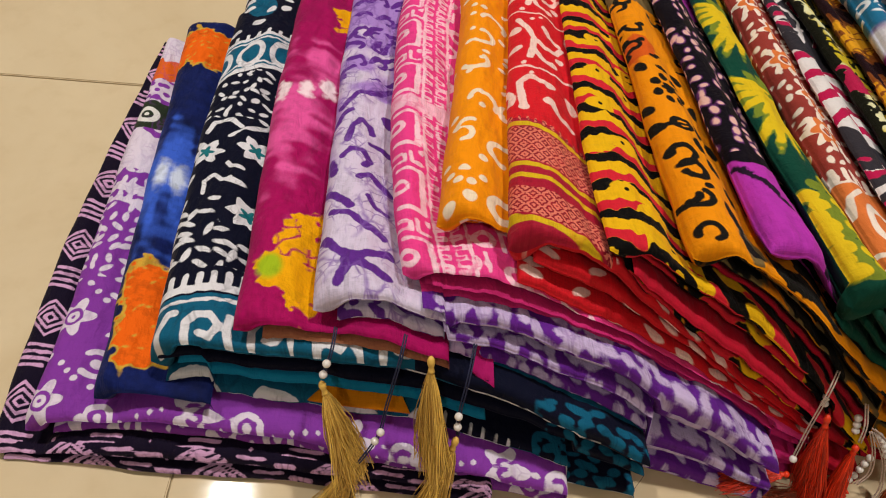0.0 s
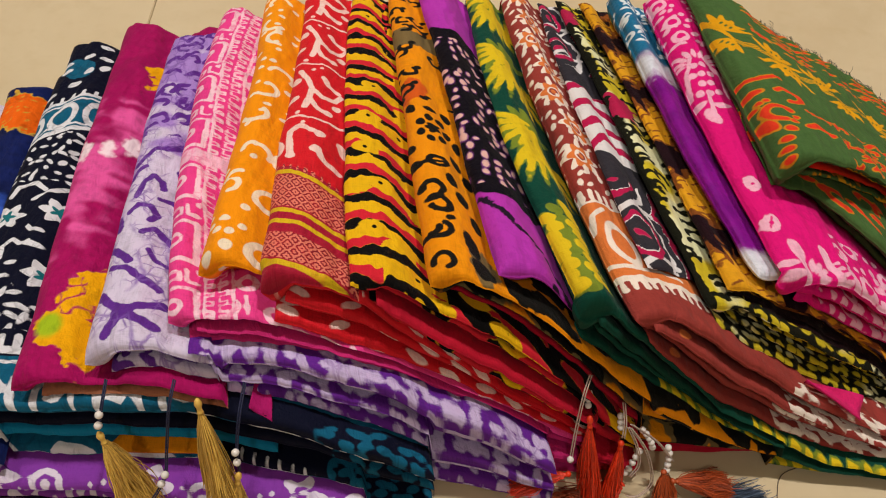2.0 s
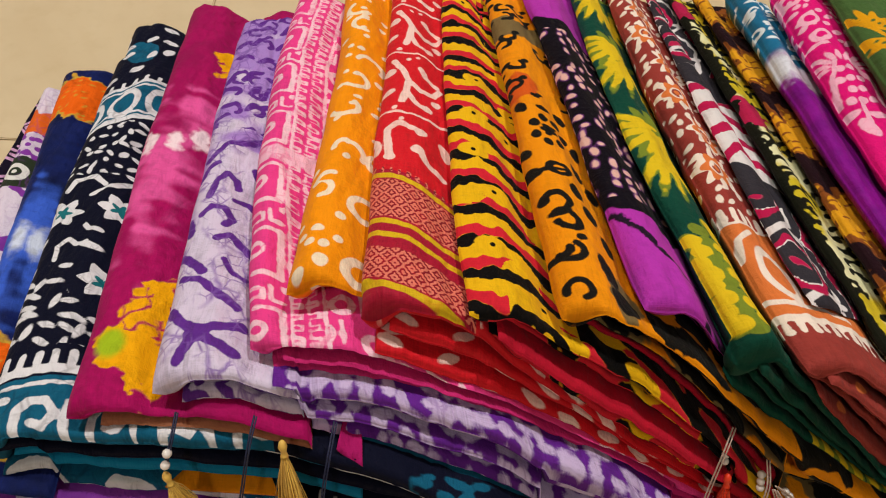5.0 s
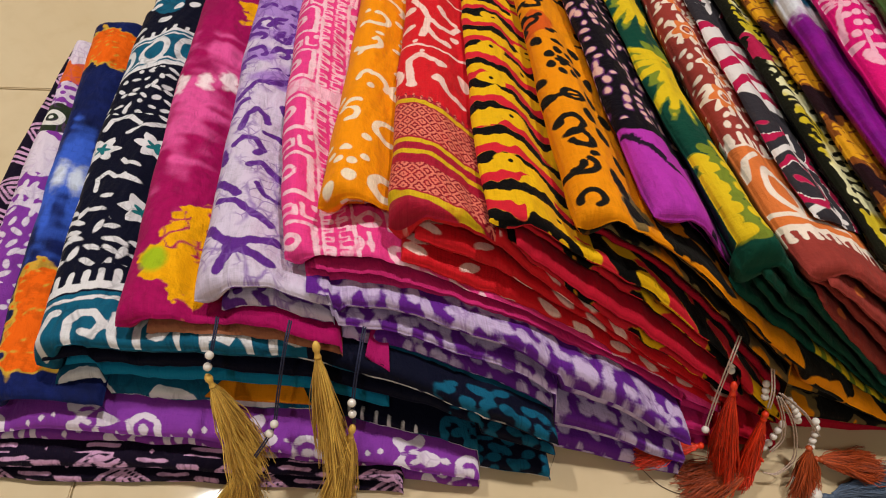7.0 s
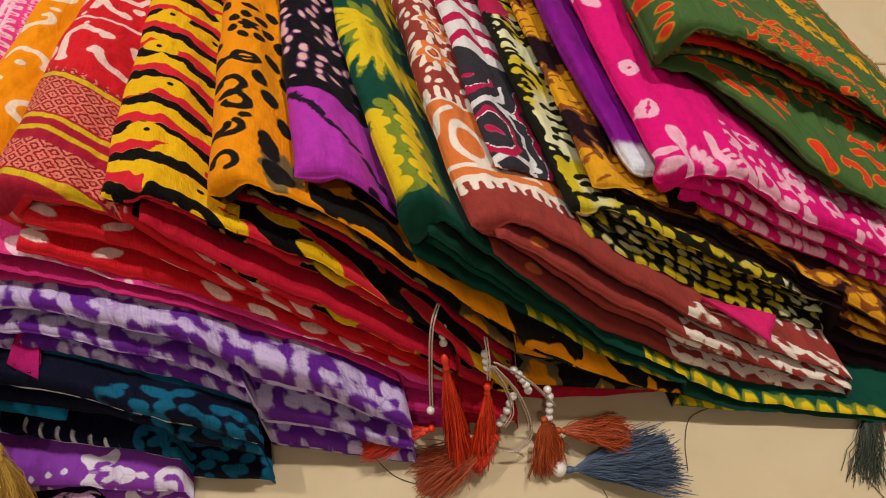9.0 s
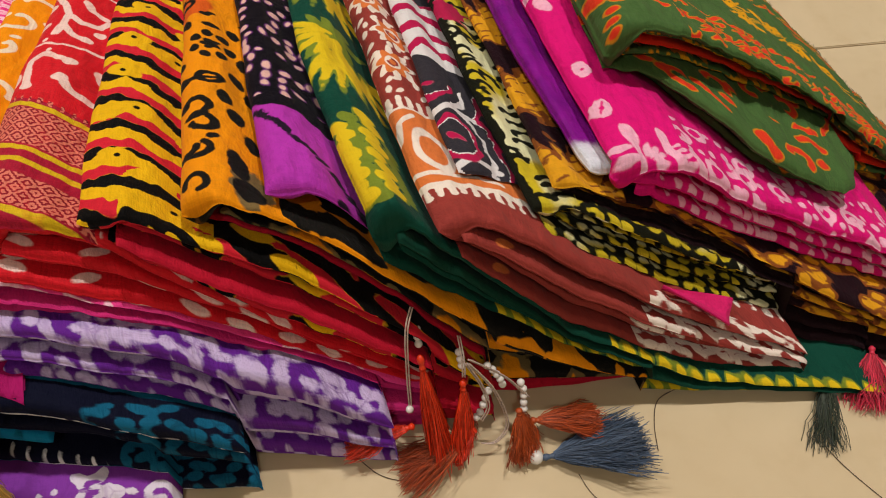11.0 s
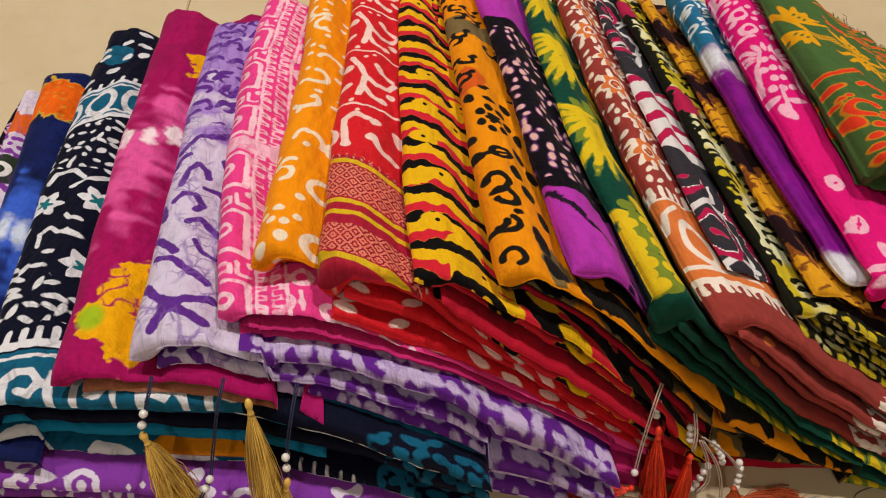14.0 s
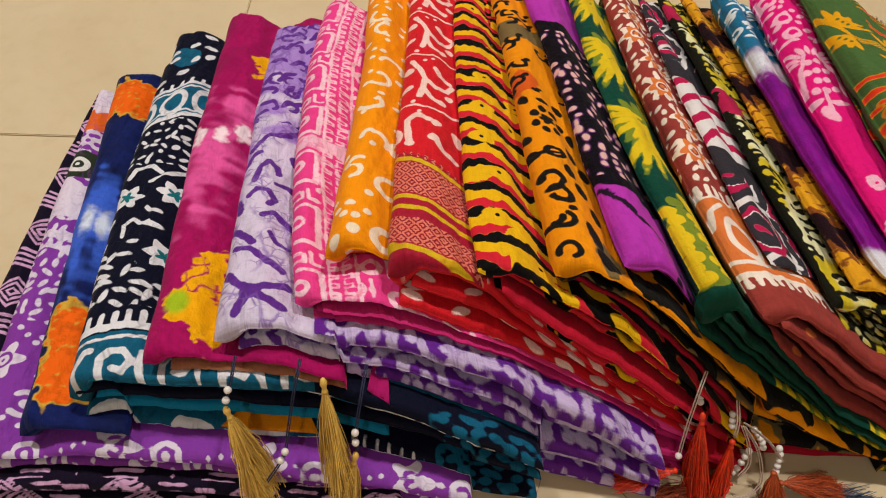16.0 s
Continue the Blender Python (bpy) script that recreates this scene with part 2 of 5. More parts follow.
def bar(u, w, x0, y0, x1, y1, r):
    dx, dy = x1 - x0, y1 - y0
    t = np.clip(((u - x0) * dx + (w - y0) * dy) / (dx * dx + dy * dy), 0, 1)
    return np.hypot(u - x0 - t * dx, w - y0 - t * dy) - r


def ring(u, w, x, y, r, h):
    return np.abs(np.hypot(u - x, w - y) - r) - h


def arc(u, w, x, y, r, h, deg, span):
    """A bent stroke: span degrees of a ring, round at both ends, its middle towards deg."""
    a = np.arctan2(w - y, u - x) - radians(deg)
    a = (a + np.pi) % (2 * np.pi) - np.pi
    a = np.clip(a, -radians(span / 2), radians(span / 2)) + radians(deg)
    return np.hypot(u - x - r * np.cos(a), w - y - r * np.sin(a)) - h


def hook(u, w, x, y, r, h, deg):
    """A curl with a tail."""
    c, s = math.cos(radians(deg)), math.sin(radians(deg))
    d = arc(u, w, x, y, r, h, deg, 250)
    ex, ey = x + r * math.cos(radians(deg - 125)), y + r * math.sin(radians(deg - 125))
    return np.minimum(d, bar(u, w, ex, ey, ex + 2.4 * r * s, ey - 2.4 * r * c, h * 1.1))


def fan(u, w, x, y, r0, r1, n, h, deg, span):
    """Petals that spread from one point."""
    out = np.full_like(u, 9.0)
    for i in range(n):
        a = radians(deg - span / 2 + span * i / max(1, n - 1))
        m, l = (r0 + r1) / 2, (r1 - r0) / 2
        out = np.minimum(out, ell(u, w, x + m * math.cos(a), y + m * math.sin(a), l, h, math.degrees(a)))
    return out


def any_of(*fields):
    return np.minimum.reduce(fields)


def path(u, w, points, h):
    """A brushed stroke through the points."""
    return any_of(*[bar(u, w, *a, *b, h) for a, b in zip(points, points[1:])])


def scatter(u, w, cell, seed, shape, keep=1.0):
    """One motif in every cell of a jittered grid; shape(p, q, r) gets the place within the cell and a random source."""
    out = np.full_like(u, 9.0)
    i0, j0 = np.floor(u / cell[0]).astype(int), np.floor(w / cell[1]).astype(int)
    code = (i0 + 500) * 4096 + j0 + 500
    order = np.argsort(code, kind="stable")
    keys, starts = np.unique(code[order], return_index=True)
    groups = dict(zip(keys.tolist(), np.split(order, starts[1:])))
    cells = {k + di * 4096 + dj for k in groups for di in (-1, 0, 1) for dj in (-1, 0, 1)}
    for k in sorted(cells):
        i, j = k // 4096 - 500, k % 4096 - 500
        r = random.Random(seed * 7919 + (i + 500) * 613 + (j + 500) * 29)
        if r.random() > keep:
            continue
        cx, cy = (i + 0.5 + r.uniform(-0.32, 0.32)) * cell[0], (j + 0.5 + r.uniform(-0.32, 0.32)) * cell[1]
        near = np.concatenate([groups[m] for m in (k + di * 4096 + dj for di in (-1, 0, 1) for dj in (-1, 0, 1)) if m in groups])
        out[near] = np.minimum(out[near], shape(u[near] - cx, w[near] - cy, r))
    return out


def lattice(u, w, k, seed):
    """Smooth value noise, 0 to 1, with grains about k millimetres."""
    x, y = u / k, w / k
    i, j = np.floor(x).astype(np.int64), np.floor(y).astype(np.int64)
    f, g = x - i, y - j
    f, g = f * f * (3 - 2 * f), g * g * (3 - 2 * g)

    def h(a, b):
        v = np.sin((a * 127.1 + b * 311.7 + seed * 74.7)) * 43758.5453
        return v - np.floor(v)
    return (h(i, j) * (1 - f) + h(i + 1, j) * f) * (1 - g) + (h(i, j + 1) * (1 - f) + h(i + 1, j + 1) * f) * g


def rough(u, w, seed, k=5.0):
    return (lattice(u, w, k, seed) - 0.5) * 1.4 + (lattice(u, w, k * 0.45, seed + 3) - 0.5) * 0.8


def band(w, a, b):
    return np.maximum(a - w, w - b)


def printed(fn):
    """Wraps a motif drawing: metres in, clipped fields out."""
    def run(u, w):
        u, w = np.asarray(u) * 1000.0, np.asarray(w) * 1000.0
        return {k: np.clip(v, -8, 8) for k, v in fn(u, w).items()}
    return run


@printed
def d_black(u, w):
    p, q = (u + 4) % 62, (w + 70) % 62
    dia = np.abs(p - 16) * 0.9 + np.abs(q - 40)
    d = any_of(np.abs(dia - 3.5) - 1.2, np.abs(dia - 8.5) - 1.3, np.abs(dia - 13.5) - 1.3)
    for y, a, b in ((4, 0, 22), (9, 4, 30), (14, 0, 24), (19, 6, 28)):
        d = any_of(d, bar(p, q, a + 2, y, b, y, 1.3))
    d = any_of(d, bar(p, q, 38, 34, 56, 34, 1.4), bar(p, q, 36, 40, 58, 40, 1.3), bar(p, q, 38, 46, 54, 46, 1.4), disc(p, q, 34, 12, 1.6), disc(p, q, 46, 16, 1.5), bar(p, q, 40, 6, 58, 8, 1.6))
    x = (u - 14) % 82
    di = np.abs(x - 41) * 0.55 + np.abs(w + 1.5)
    f = any_of(np.abs(di - 3.0) - 0.9, np.abs(di - 6.4) - 1.0, np.abs(di - 9.8) - 1.0)
    for y, a, b in ((-5, 64, 80), (-1, 66, 78), (3, 62, 80), (-3, 4, 18), (1, 2, 16)):
        f = any_of(f, bar(x, w, a, y, b, y, 1.0))
    return {"a": np.where((w < 6) & (u > 18), f, d) + 0.5 * rough(u, w, 5, 3.5)}


@printed
def d_lilac(u, w):
    p, q = (u + 2) % 52, (w + 8) % 60

    def flower(x, y, x0, y0, r):
        a, d = np.arctan2(y - y0, x - x0), np.hypot(x - x0, y - y0)
        return np.maximum(d - 1.15 * r - 0.34 * r * np.cos(a * 5), -any_of(np.abs(d - 0.55 * r) - 0.12 * r, d - 0.16 * r))
    d = any_of(flower(p, q, 14, 20, 10), arc(p, q, 38, 46, 8.5, 2.0, 0, 260), disc(p, q, 38, 46, 3.4), disc(p, q, 30, 34, 2.0), disc(p, q, 40, 30, 2.3), disc(p, q, 46, 24, 2.0), disc(p, q, 24, 40, 2.0), disc(p, q, 18, 46, 2.2), disc(p, q, 8, 52, 2.4), ell(p, q, 40, 9, 4, 2.2, 25), disc(p, q, 48, 4, 2))
    g, h = (u - 60) % 92, w + 2
    front = any_of(flower(g, h, 48, 8, 10), arc(g, h, 80, 4, 7.5, 2.0, 90, 300), disc(g, h, 80, 4, 2.6), *[disc(g, h, x, y, 1.8) for x, y in ((2, 1), (8, -2), (14, 4), (22, 6), (29, 8), (66, 8), (64, 1), (69, -3), (90, -2))])
    d = np.where((u > 40) & (w < 30), front, d)

    def oval(x, y, r):
        return ell(x, y, 0, 0, 4.2, 2.0, r.uniform(20, 160))
    far = any_of(scatter(u, w, (8.5, 9), 5, oval), band(w, 171, 177) + 2.5 * rough(u, w, 4, 5), band(w, 182, 190) + 2.5 * rough(u, w, 5, 5), band(w, 200, 246) + 7 * rough(u, w, 6, 12))
    lite = any_of(np.where(w > 104, far, d), band(w, 290, 400) + 4 * rough(u, w, 8, 9), disc(u, w, 12, 282, 4))
    dark = np.maximum(band(w, 250, 282), u - 26) + 1.5 * rough(u, w, 9, 6)
    eye = any_of(ring(u, w, 11, 265, 7.0, 2.2), disc(u, w, 11, 265, 2.0))
    dots = scatter(u, w - 2, (7, 8), 9, lambda x, y, r: disc(x, y, 0, 0, 2.4))
    dots = np.where((w > 284) & (w < 312), dots, 9)
    orange = band(w, 308, 336) + 5 * rough(u, w, 3, 9) + 1.5
    return {"a": np.where(dots < 8, np.maximum(lite, -dots), lite) + 0.4 * rough(u, w, 11, 4), "b": dark, "c": eye, "d": orange}


@printed
def d_blue(u, w):
    bloom = any_of(ell(u, w, 26, 70, 19, 22), ell(u, w, 27, 40, 17, 24)) + 6 * rough(u, w, 2, 6)
    bloom = any_of(bloom, ell(u, w, 20, 318, 32, 24) + 8 * rough(u, w, 2, 6))
    speck = scatter(u, w, (8, 8), 4, lambda x, y, q: ell(x, y, 0, 0, 2.8, 1.1, q.uniform(0, 60)), 0.7)
    streak = lattice(u * 2.2, w * 0.35, 10, 5) + 0.6 * lattice(u * 0.6, w * 1.6, 8, 7) - 0.8
    glow = (np.abs(w - 172) - 44) / 4 + 16 * streak
    white = any_of(ell(u, w, 15, 170, 4.5, 11), ell(u, w, 27, 169, 4.5, 11), ell(u, w, 38, 172, 3.0, 8)) + 2 * rough(u, w, 6, 5)
    return {"a": np.maximum(bloom, -speck - 0.4), "b": bloom - 2.6, "c": white, "d": glow}


@printed
def d_navy(u, w):
    t1, t2 = w - 0.2 * u, w - 0.62 * u
    teal = any_of(t1 - 27, band(t2, 237, 281), ell(u, w, 22, 345, 13, 16) + 2 * rough(u, w, 4, 6))
    p = np.where(u > 50, (u - 14) % 36 + 14, u)
    curls = any_of(path(p, w, ((24, 1), (23, 12), (27, 18), (35, 19), (41, 12), (37, 4), (31, 6)), 2.3), path(p, w, ((8, -6), (7, 8), (12, 18), (16, 19)), 2.2), path(p, w, ((49, -4), (45, 10), (46, 20)), 2.4))
    curls = np.where(t1 < 22, curls, 9)
    lines = any_of(band(t1, 28.5, 34), band(t1, 21.5, 24), band(t2, 234, 239), band(t2, 241.5, 243.5), band(t2, 275, 277.5), band(t2, 280, 284)) + 0.5 * rough(u, w, 6, 4)
    t = (u + 2) % 8.0
    teeth = any_of(bar(t, t1, 4, 32, 4, 41.5, 1.9), bar(t, t2, 4, 283, 4, 289, 1.4))
    o = (u - 13) % 24
    ovals = np.abs(ell(o, t2, 12, 257, 8.5, 14.5)) - 1.9
    star, eye, clear = np.full_like(u, 9.0), np.full_like(u, 9.0), np.full_like(u, 9.0)
    for x, y in ((12, 156), (46, 162), (47, 101)):
        a, d = np.arctan2(w - y, u - x), np.hypot(u - x, w - y)
        star = any_of(star, d - 7.5 - 6.0 * np.abs((a * 6 / np.pi) % 2 - 1) + 1.0 * rough(u, w, 3, 4))
        eye = any_of(eye, d - 4.2 - 1.8 * np.cos(a * 5))
        clear = any_of(clear, d - 19)
    low = scatter(u, w, (9.5, 8.5), 11, lambda x, y, q: ell(x, y, 0, 0, 5.6, 2.1, q.uniform(-35, 5) if q.random() < 0.75 else 70), 0.82)
    mid = any_of(path(u, w, ((16, 116), (16, 127), (22, 132), (27, 127), (33, 129)), 1.6), ell(u, w, 36, 126, 8, 2.6, -12), path(u, w, ((10, 177), (14, 187), (25, 190), (34, 182)), 1.9), path(u, w, ((27, 172), (38, 180), (52, 193)), 1.9), path(u, w, ((24, 150), (31, 141), (40, 139)), 1.7), ell(u, w, 28, 164, 6, 2.4, 40), ell(u, w, 5, 131, 5, 2.2, 60))
    specks = scatter(u, w, (8.0, 9.5), 3, lambda x, y, q: ell(x, y, 0, 0, q.uniform(2.2, 4.2), 1.8, q.uniform(0, 180)))
    far = scatter(u, w, (17, 15), 2, lambda x, y, q: ell(x, y, 0, 0, 6, 3, q.uniform(0, 90)), 0.5)
    field = np.where((t1 > 46) & (w < 112), low, np.where((w > 192) & (t2 < 232), specks, np.where(t2 > 294, far, 9)))
    leaves = any_of(np.maximum(any_of(field, mid), -clear), star)
    plainer = np.where(u > 150, 9.0, -9.0)
    cells = scatter(u, w, (10, 7.5), 9, lambda x, y, q: ell(x, y, 0, 0, 4.6, 2.7, q.uniform(-30, 40)))
    fern = any_of(np.maximum(ell(u, w, 255, 2, 40, 13), cells), 17 - w + 1.5 * rough(u, w, 7, 9))
    return {"a": np.where(u > 150, fern, teal), "b": np.maximum(any_of(curls, lines, teeth, ovals, leaves) + 0.35 * rough(u, w, 12, 3.5), plainer), "c": eye}


@printed
def d_navy_front(u, w):
    """Lowest navy layers: pale waves on teal, then plain navy with dashes and a dark-veined fern."""
    waves = path(u % 46, w, ((0, -6), (9, 2), (22, 1), (33, -7), (46, -6)), 3.6) + 1.2 * rough(u, w, 4, 5)
    cells = scatter(u, w, (10, 7.5), 8, lambda x, y, q: ell(x, y, 0, 0, 4.6, 2.7, q.uniform(-30, 40)))
    fern = any_of(np.maximum(ell(u, w, 252, 3, 38, 15), cells), np.abs(ell(u, w, 222, 4, 7, 9)) - 1.6)
    dash = np.where((u > 158) & (u < 208), bar(u % 7.5, w + 0.12 * (u - 158), 3.7, 1.5, 4.8, 7.5, 1.0), 9)
    return {"a": np.where(u < 150, -9.0, fern), "b": any_of(np.where(u < 150, waves, 9), dash), "c": np.full_like(u, 9.0)}


@printed
def d_navy_side(u, w):
    """Plain navy that carries the upper half of the fern."""
    cells = scatter(u, w, (10, 7.5), 9, lambda x, y, q: ell(x, y, 0, 0, 4.6, 2.7, q.uniform(-30, 40)))
    fern = np.maximum(ell(u, w, 258, 0, 40, 12), cells)
    return {"a": fern, "b": np.full_like(u, 9.0), "c": np.full_like(u, 9.0)}


@printed
def d_magenta(u, w):
    streak = lattice(u * 0.5, w * 1.6, 9, 4) + 0.7 * lattice(u * 1.5, w * 0.7, 12, 9) - 0.85
    near = np.minimum(np.hypot((u - 20) / 22, (w - 176) / 44), np.hypot((u - 38) / 14, (w - 236) / 22))
    glow = 7 * (near - 0.85) + 15 * streak
    white = any_of(*[ell(u, w, x, y, 5.0, 9.0) for x, y in ((8, 199), (25, 201), (39, 211))]) + 3.0 * rough(u, w, 3, 5)
    burst = any_of(ell(u, w, 34, 58, 15, 27, -24), ell(u, w, 26, 36, 15, 16), ell(u, w, 38, 30, 10, 20)) + 5 * rough(u, w, 13, 6)
    burst = any_of(burst, ell(u, w, 44, 312, 9, 20) + 5 * rough(u, w, 3, 6))
    web = any_of(np.abs(((w - 0.7 * u + 5 * rough(u, w, 9, 9)) % 11) - 5.5) - 1.0, np.abs(((u + 0.2 * w + 5 * rough(u, w, 5, 8)) % 13) - 6.5) - 0.8)
    web = np.where((w > 44) & (lattice(u, w, 9, 21) > 0.3), web, 9)
    return {"a": glow, "b": white, "c": np.maximum(burst, -web), "d": ell(u, w, 17, 36, 7, 9)}


@printed
def d_lavender(u, w):
    d = any_of(path(u, w, ((4, 42), (14, 32), (22, 26), (29, 19), (40, 13)), 3.0), path(u, w, ((41, 32), (30, 28), (22, 26), (17, 17), (14, 9)), 3.0), ell(u, w, 22, 25, 7, 6), path(u, w, ((6, 64), (16, 62), (27, 52), (37, 44)), 2.3), path(u, w, ((10, 114), (15, 121), (22, 121), (27, 113), (23, 107)), 2.2))
    d = any_of(d, path(u, w, ((27, 130), (33, 131), (39, 125)), 2.0), path(u, w, ((21, 94), (27, 99), (33, 92), (39, 86)), 2.5), path(u, w, ((0, 83), (7, 78), (17, 68)), 2.8), path(u, w, ((12, 130), (14, 146), (19, 154), (24, 150), (27, 141)), 2.4), path(u, w, ((5, 168), (15, 184), (27, 188), (37, 200)), 2.4), ell(u, w, 4, 104, 3, 9, 10), path(u, w, ((38, 66), (31, 70), (27, 78)), 1.8), ell(u, w, 36, 160, 4, 8, 20), path(u, w, ((2, 150), (6, 160), (12, 164)), 2.2))
    far = scatter(u, w, (15, 22), 6, lambda x, y, r: any_of(path(x, y, ((-6, -7), (-2, 4), (5, 8)), 2.2) if r.random() < 0.5 else ell(x, y, 0, 0, 8, 3, r.uniform(-20, 70)), arc(x, y, 3, -4, 5, 1.6, r.uniform(0, 360), 150)))
    d = np.where(w > 205, far, d)
    front = scatter(u, w + 4, (21, 17), 14, lambda x, y, r: any_of(arc(x, y, 0, 0, 6.5, 2.4, r.uniform(0, 360), 200), ell(x, y, 6, 6, 5, 2.4, 30)))
    d = np.where(w < -1, front, d)
    return {"a": d + 0.8 * rough(u, w, 3, 4), "b": (150 - w) / 12 + 26 * (lattice(u, w, 16, 7) - 0.34)}


@printed
def d_violet(u, w):
    d = scatter(u, w, (9.5, 11), 21, lambda x, y, r: ell(x, y, 0, 0, r.uniform(2.8, 5.0), r.uniform(2.8, 6.4), r.uniform(-20, 20)), 0.92)
    return {"a": d + 1.8 * rough(u, w, 5, 4)}


@printed
def d_pink(u, w):
    q = (w + 12) % 52
    box = any_of(bar(u, q, 3, 4, 17, 4, 1.5), bar(u, q, 17, 4, 17, 34, 1.7), bar(u, q, 3, 34, 17, 34, 1.3), ring(u, q, 4, 20, 4.4, 1.5), bar(u, q, 0, 40, 8, 40, 1.2), bar(u, q, 8, 40, 8, 45, 1.2), bar(u, q, 12, 48, 12, 40, 1.2), bar(u, q, 12, 40, 18, 40, 1.2), bar(u, q, 2, 46, 6, 46, 1.2), ell(u, q, 20, 50, 4, 3))
    s, t = (u - 20) % 8.2, w % 8.4
    key = any_of(bar(s, t, 1, 1, 6, 1, 0.9), bar(s, t, 6, 1, 6, 4.4, 0.9), bar(s, t, 1.4, 4.4, 6, 4.4, 0.9), bar(s, t, 1.4, 4.4, 1.4, 7.4, 0.9))
    edge = any_of(np.abs(u - 21) - 0.9, np.abs(u - 37.5) - 0.9)
    rest = scatter(u, w, (26, 22), 4, lambda x, y, r: any_of(ring(x, y, 0, 0, 5, 1.8), bar(x, y, 10, -6, 10, 7, 1.3)), 0.9)
    d = np.where(u < 19, box, np.where(u < 39, any_of(key, edge), rest))
    d = np.where(w < -1.5, scatter(u, w, (15, 30), 5, lambda x, y, r: ell(x, y, 0, 0, 4, 1.8), 0.5), d)
    return {"a": d + 0.7 * rough(u, w, 9, 4), "b": band(w, 128, 145) + 3 * rough(u, w, 2, 10) + 2}


@printed
def d_orange(u, w):
    d = any_of(disc(u, w, 6, 4, 3.2), ell(u, w, 16, 10, 4.5, 3.4, -50), arc(u, w, 34, 11, 7, 2.4, 180, 250), disc(u, w, 9, 22, 2.6), disc(u, w, 16, 21, 2.6), disc(u, w, 22, 26, 2.6), ell(u, w, 12, 31, 3.4, 2.4), disc(u, w, 5, 27, 2.2), disc(u, w, 3, 36, 2), arc(u, w, 33, 55, 7.5, 2.0, 160, 230), arc(u, w, 9, 62, 6, 1.8, 20, 200), disc(u, w, 22, 42, 2.6))
    more = any_of(scatter(u, w, (12, 12), 7, lambda x, y, r: ell(x, y, 0, 0, 2.6, 2.0, r.uniform(0, 90)), 0.65), scatter(u, w - 9, (30, 34), 3, lambda x, y, r: arc(x, y, 0, 0, 8, 1.8, r.uniform(0, 360), 200), 0.9))
    return {"a": np.where((w < 68) & (w > -2) & (u < 45), d, more) + 0.3 * rough(u, w, 2, 4)}


@printed
def d_red(u, w):
    q = (w - 142) % 67
    far = any_of(path(u, q, ((6, 58), (12, 47), (16, 37), (15, 24), (13, 13)), 2.2), disc(u, q, 4, 45, 4.0), path(u, q, ((15, 25), (20, 16), (28, 11)), 2.1), disc(u, q, 28, 12, 3.0), path(u, q, ((16, 36), (24, 29), (31, 31), (35, 38)), 2.1), path(u, q, ((23, 52), (26, 46), (33, 42)), 2.0), disc(u, q, 33, 22, 3.2), ell(u, q, 4, 22, 5, 2.4, 40), np.abs(q - 1.2 - 0.02 * u) - 1.2, disc(u, q, 9, 6, 1.8), disc(u, q, 15, 61, 1.8), disc(u, q, 21, 63, 1.6), ell(u, q, 41, 50, 3, 8, 10))
    first = any_of(path(u, w, ((9, 101), (8, 114), (7, 126), (13, 133), (27, 128)), 2.2), disc(u, w, 26, 128, 3.6), disc(u, w, 9, 102, 3.1), path(u, w, ((25, 109), (29, 102), (38, 97)), 2.3), disc(u, w, 24, 110, 4.0), disc(u, w, 14, 137, 1.7), ell(u, w, 40, 122, 3, 8, 20), path(u, w, ((0, 118), (3, 112), (2, 106)), 1.8))
    near = scatter(u, w, (22, 13), 5, lambda x, y, r: ell(x, y, 0, 0, 6.2, 2.8, r.uniform(-30, 30)), 0.75)
    tilt = w + 0.32 * u
    ground = np.maximum(tilt - 93, -0.5 - w)
    gold = np.maximum(any_of(band(tilt, 86, 90), band(tilt, 52, 55.5), band(tilt, 43, 46.5), band(tilt, 11, 15)), -0.5 - w)
    zari = np.maximum(any_of(band(tilt, 57, 85), band(tilt, 16, 36), np.where(u % 4.6 < 2.7, band(tilt, 90.5, 95), 9)), -0.5 - w)
    ground, gold, zari = (np.maximum(v, u - 52) for v in (ground, gold, zari))
    white = np.where((w < -1.0) | (u > 53), near, np.where(w > 142, far, np.where(tilt > 97, first, 9.0)))
    return {"a": white + 0.5 * rough(u, w, 8, 3.5), "b": ground, "c": gold, "d": zari}


@printed
def d_tiger(u, w):
    wav = 2.4 * np.sin(u / 7.5 + w / 31.0) + 4.0 * rough(u, w * 0.6, 6, 8)
    ph = ((w + wav + 0.10 * u) % 21.5)
    black = band(ph, 0.5, 7.6)
    red = np.where(lattice(u, w, 26, 5) > 0.13, band(ph, 7.6, 14.2), 5.0)
    front = 0.6 - 0.12 * np.abs(w) + 2.2 * np.sin(u / 7.0 + 0.2 * w) + 3.0 * rough(u, w, 9, 8)
    low = (w < -1.0) | (u > 52)
    eye = scatter(u, w, (30, 34), 12, lambda x, y, r: ell(x, y, 0, 0, 7.5, 4.6, -10), 0.75)
    pup = scatter(u, w, (30, 34), 12, lambda x, y, r: disc(x, y, 0, 0, 1.5), 0.75)
    eye2 = scatter(u, w + 3, (38, 13), 12, lambda x, y, r: ell(x, y, 0, 0, 8.0, 3.6, -10), 0.9)
    pup2 = scatter(u, w + 3, (38, 13), 12, lambda x, y, r: disc(x, y, 0, 0, 1.3), 0.9)
    e = np.where(low, eye2, eye)
    return {"a": np.maximum(np.where(low, front, black), 0.8 - e), "b": np.maximum(np.where(low, -front, red), 0.8 - e), "c": np.where(low, pup2, pup)}


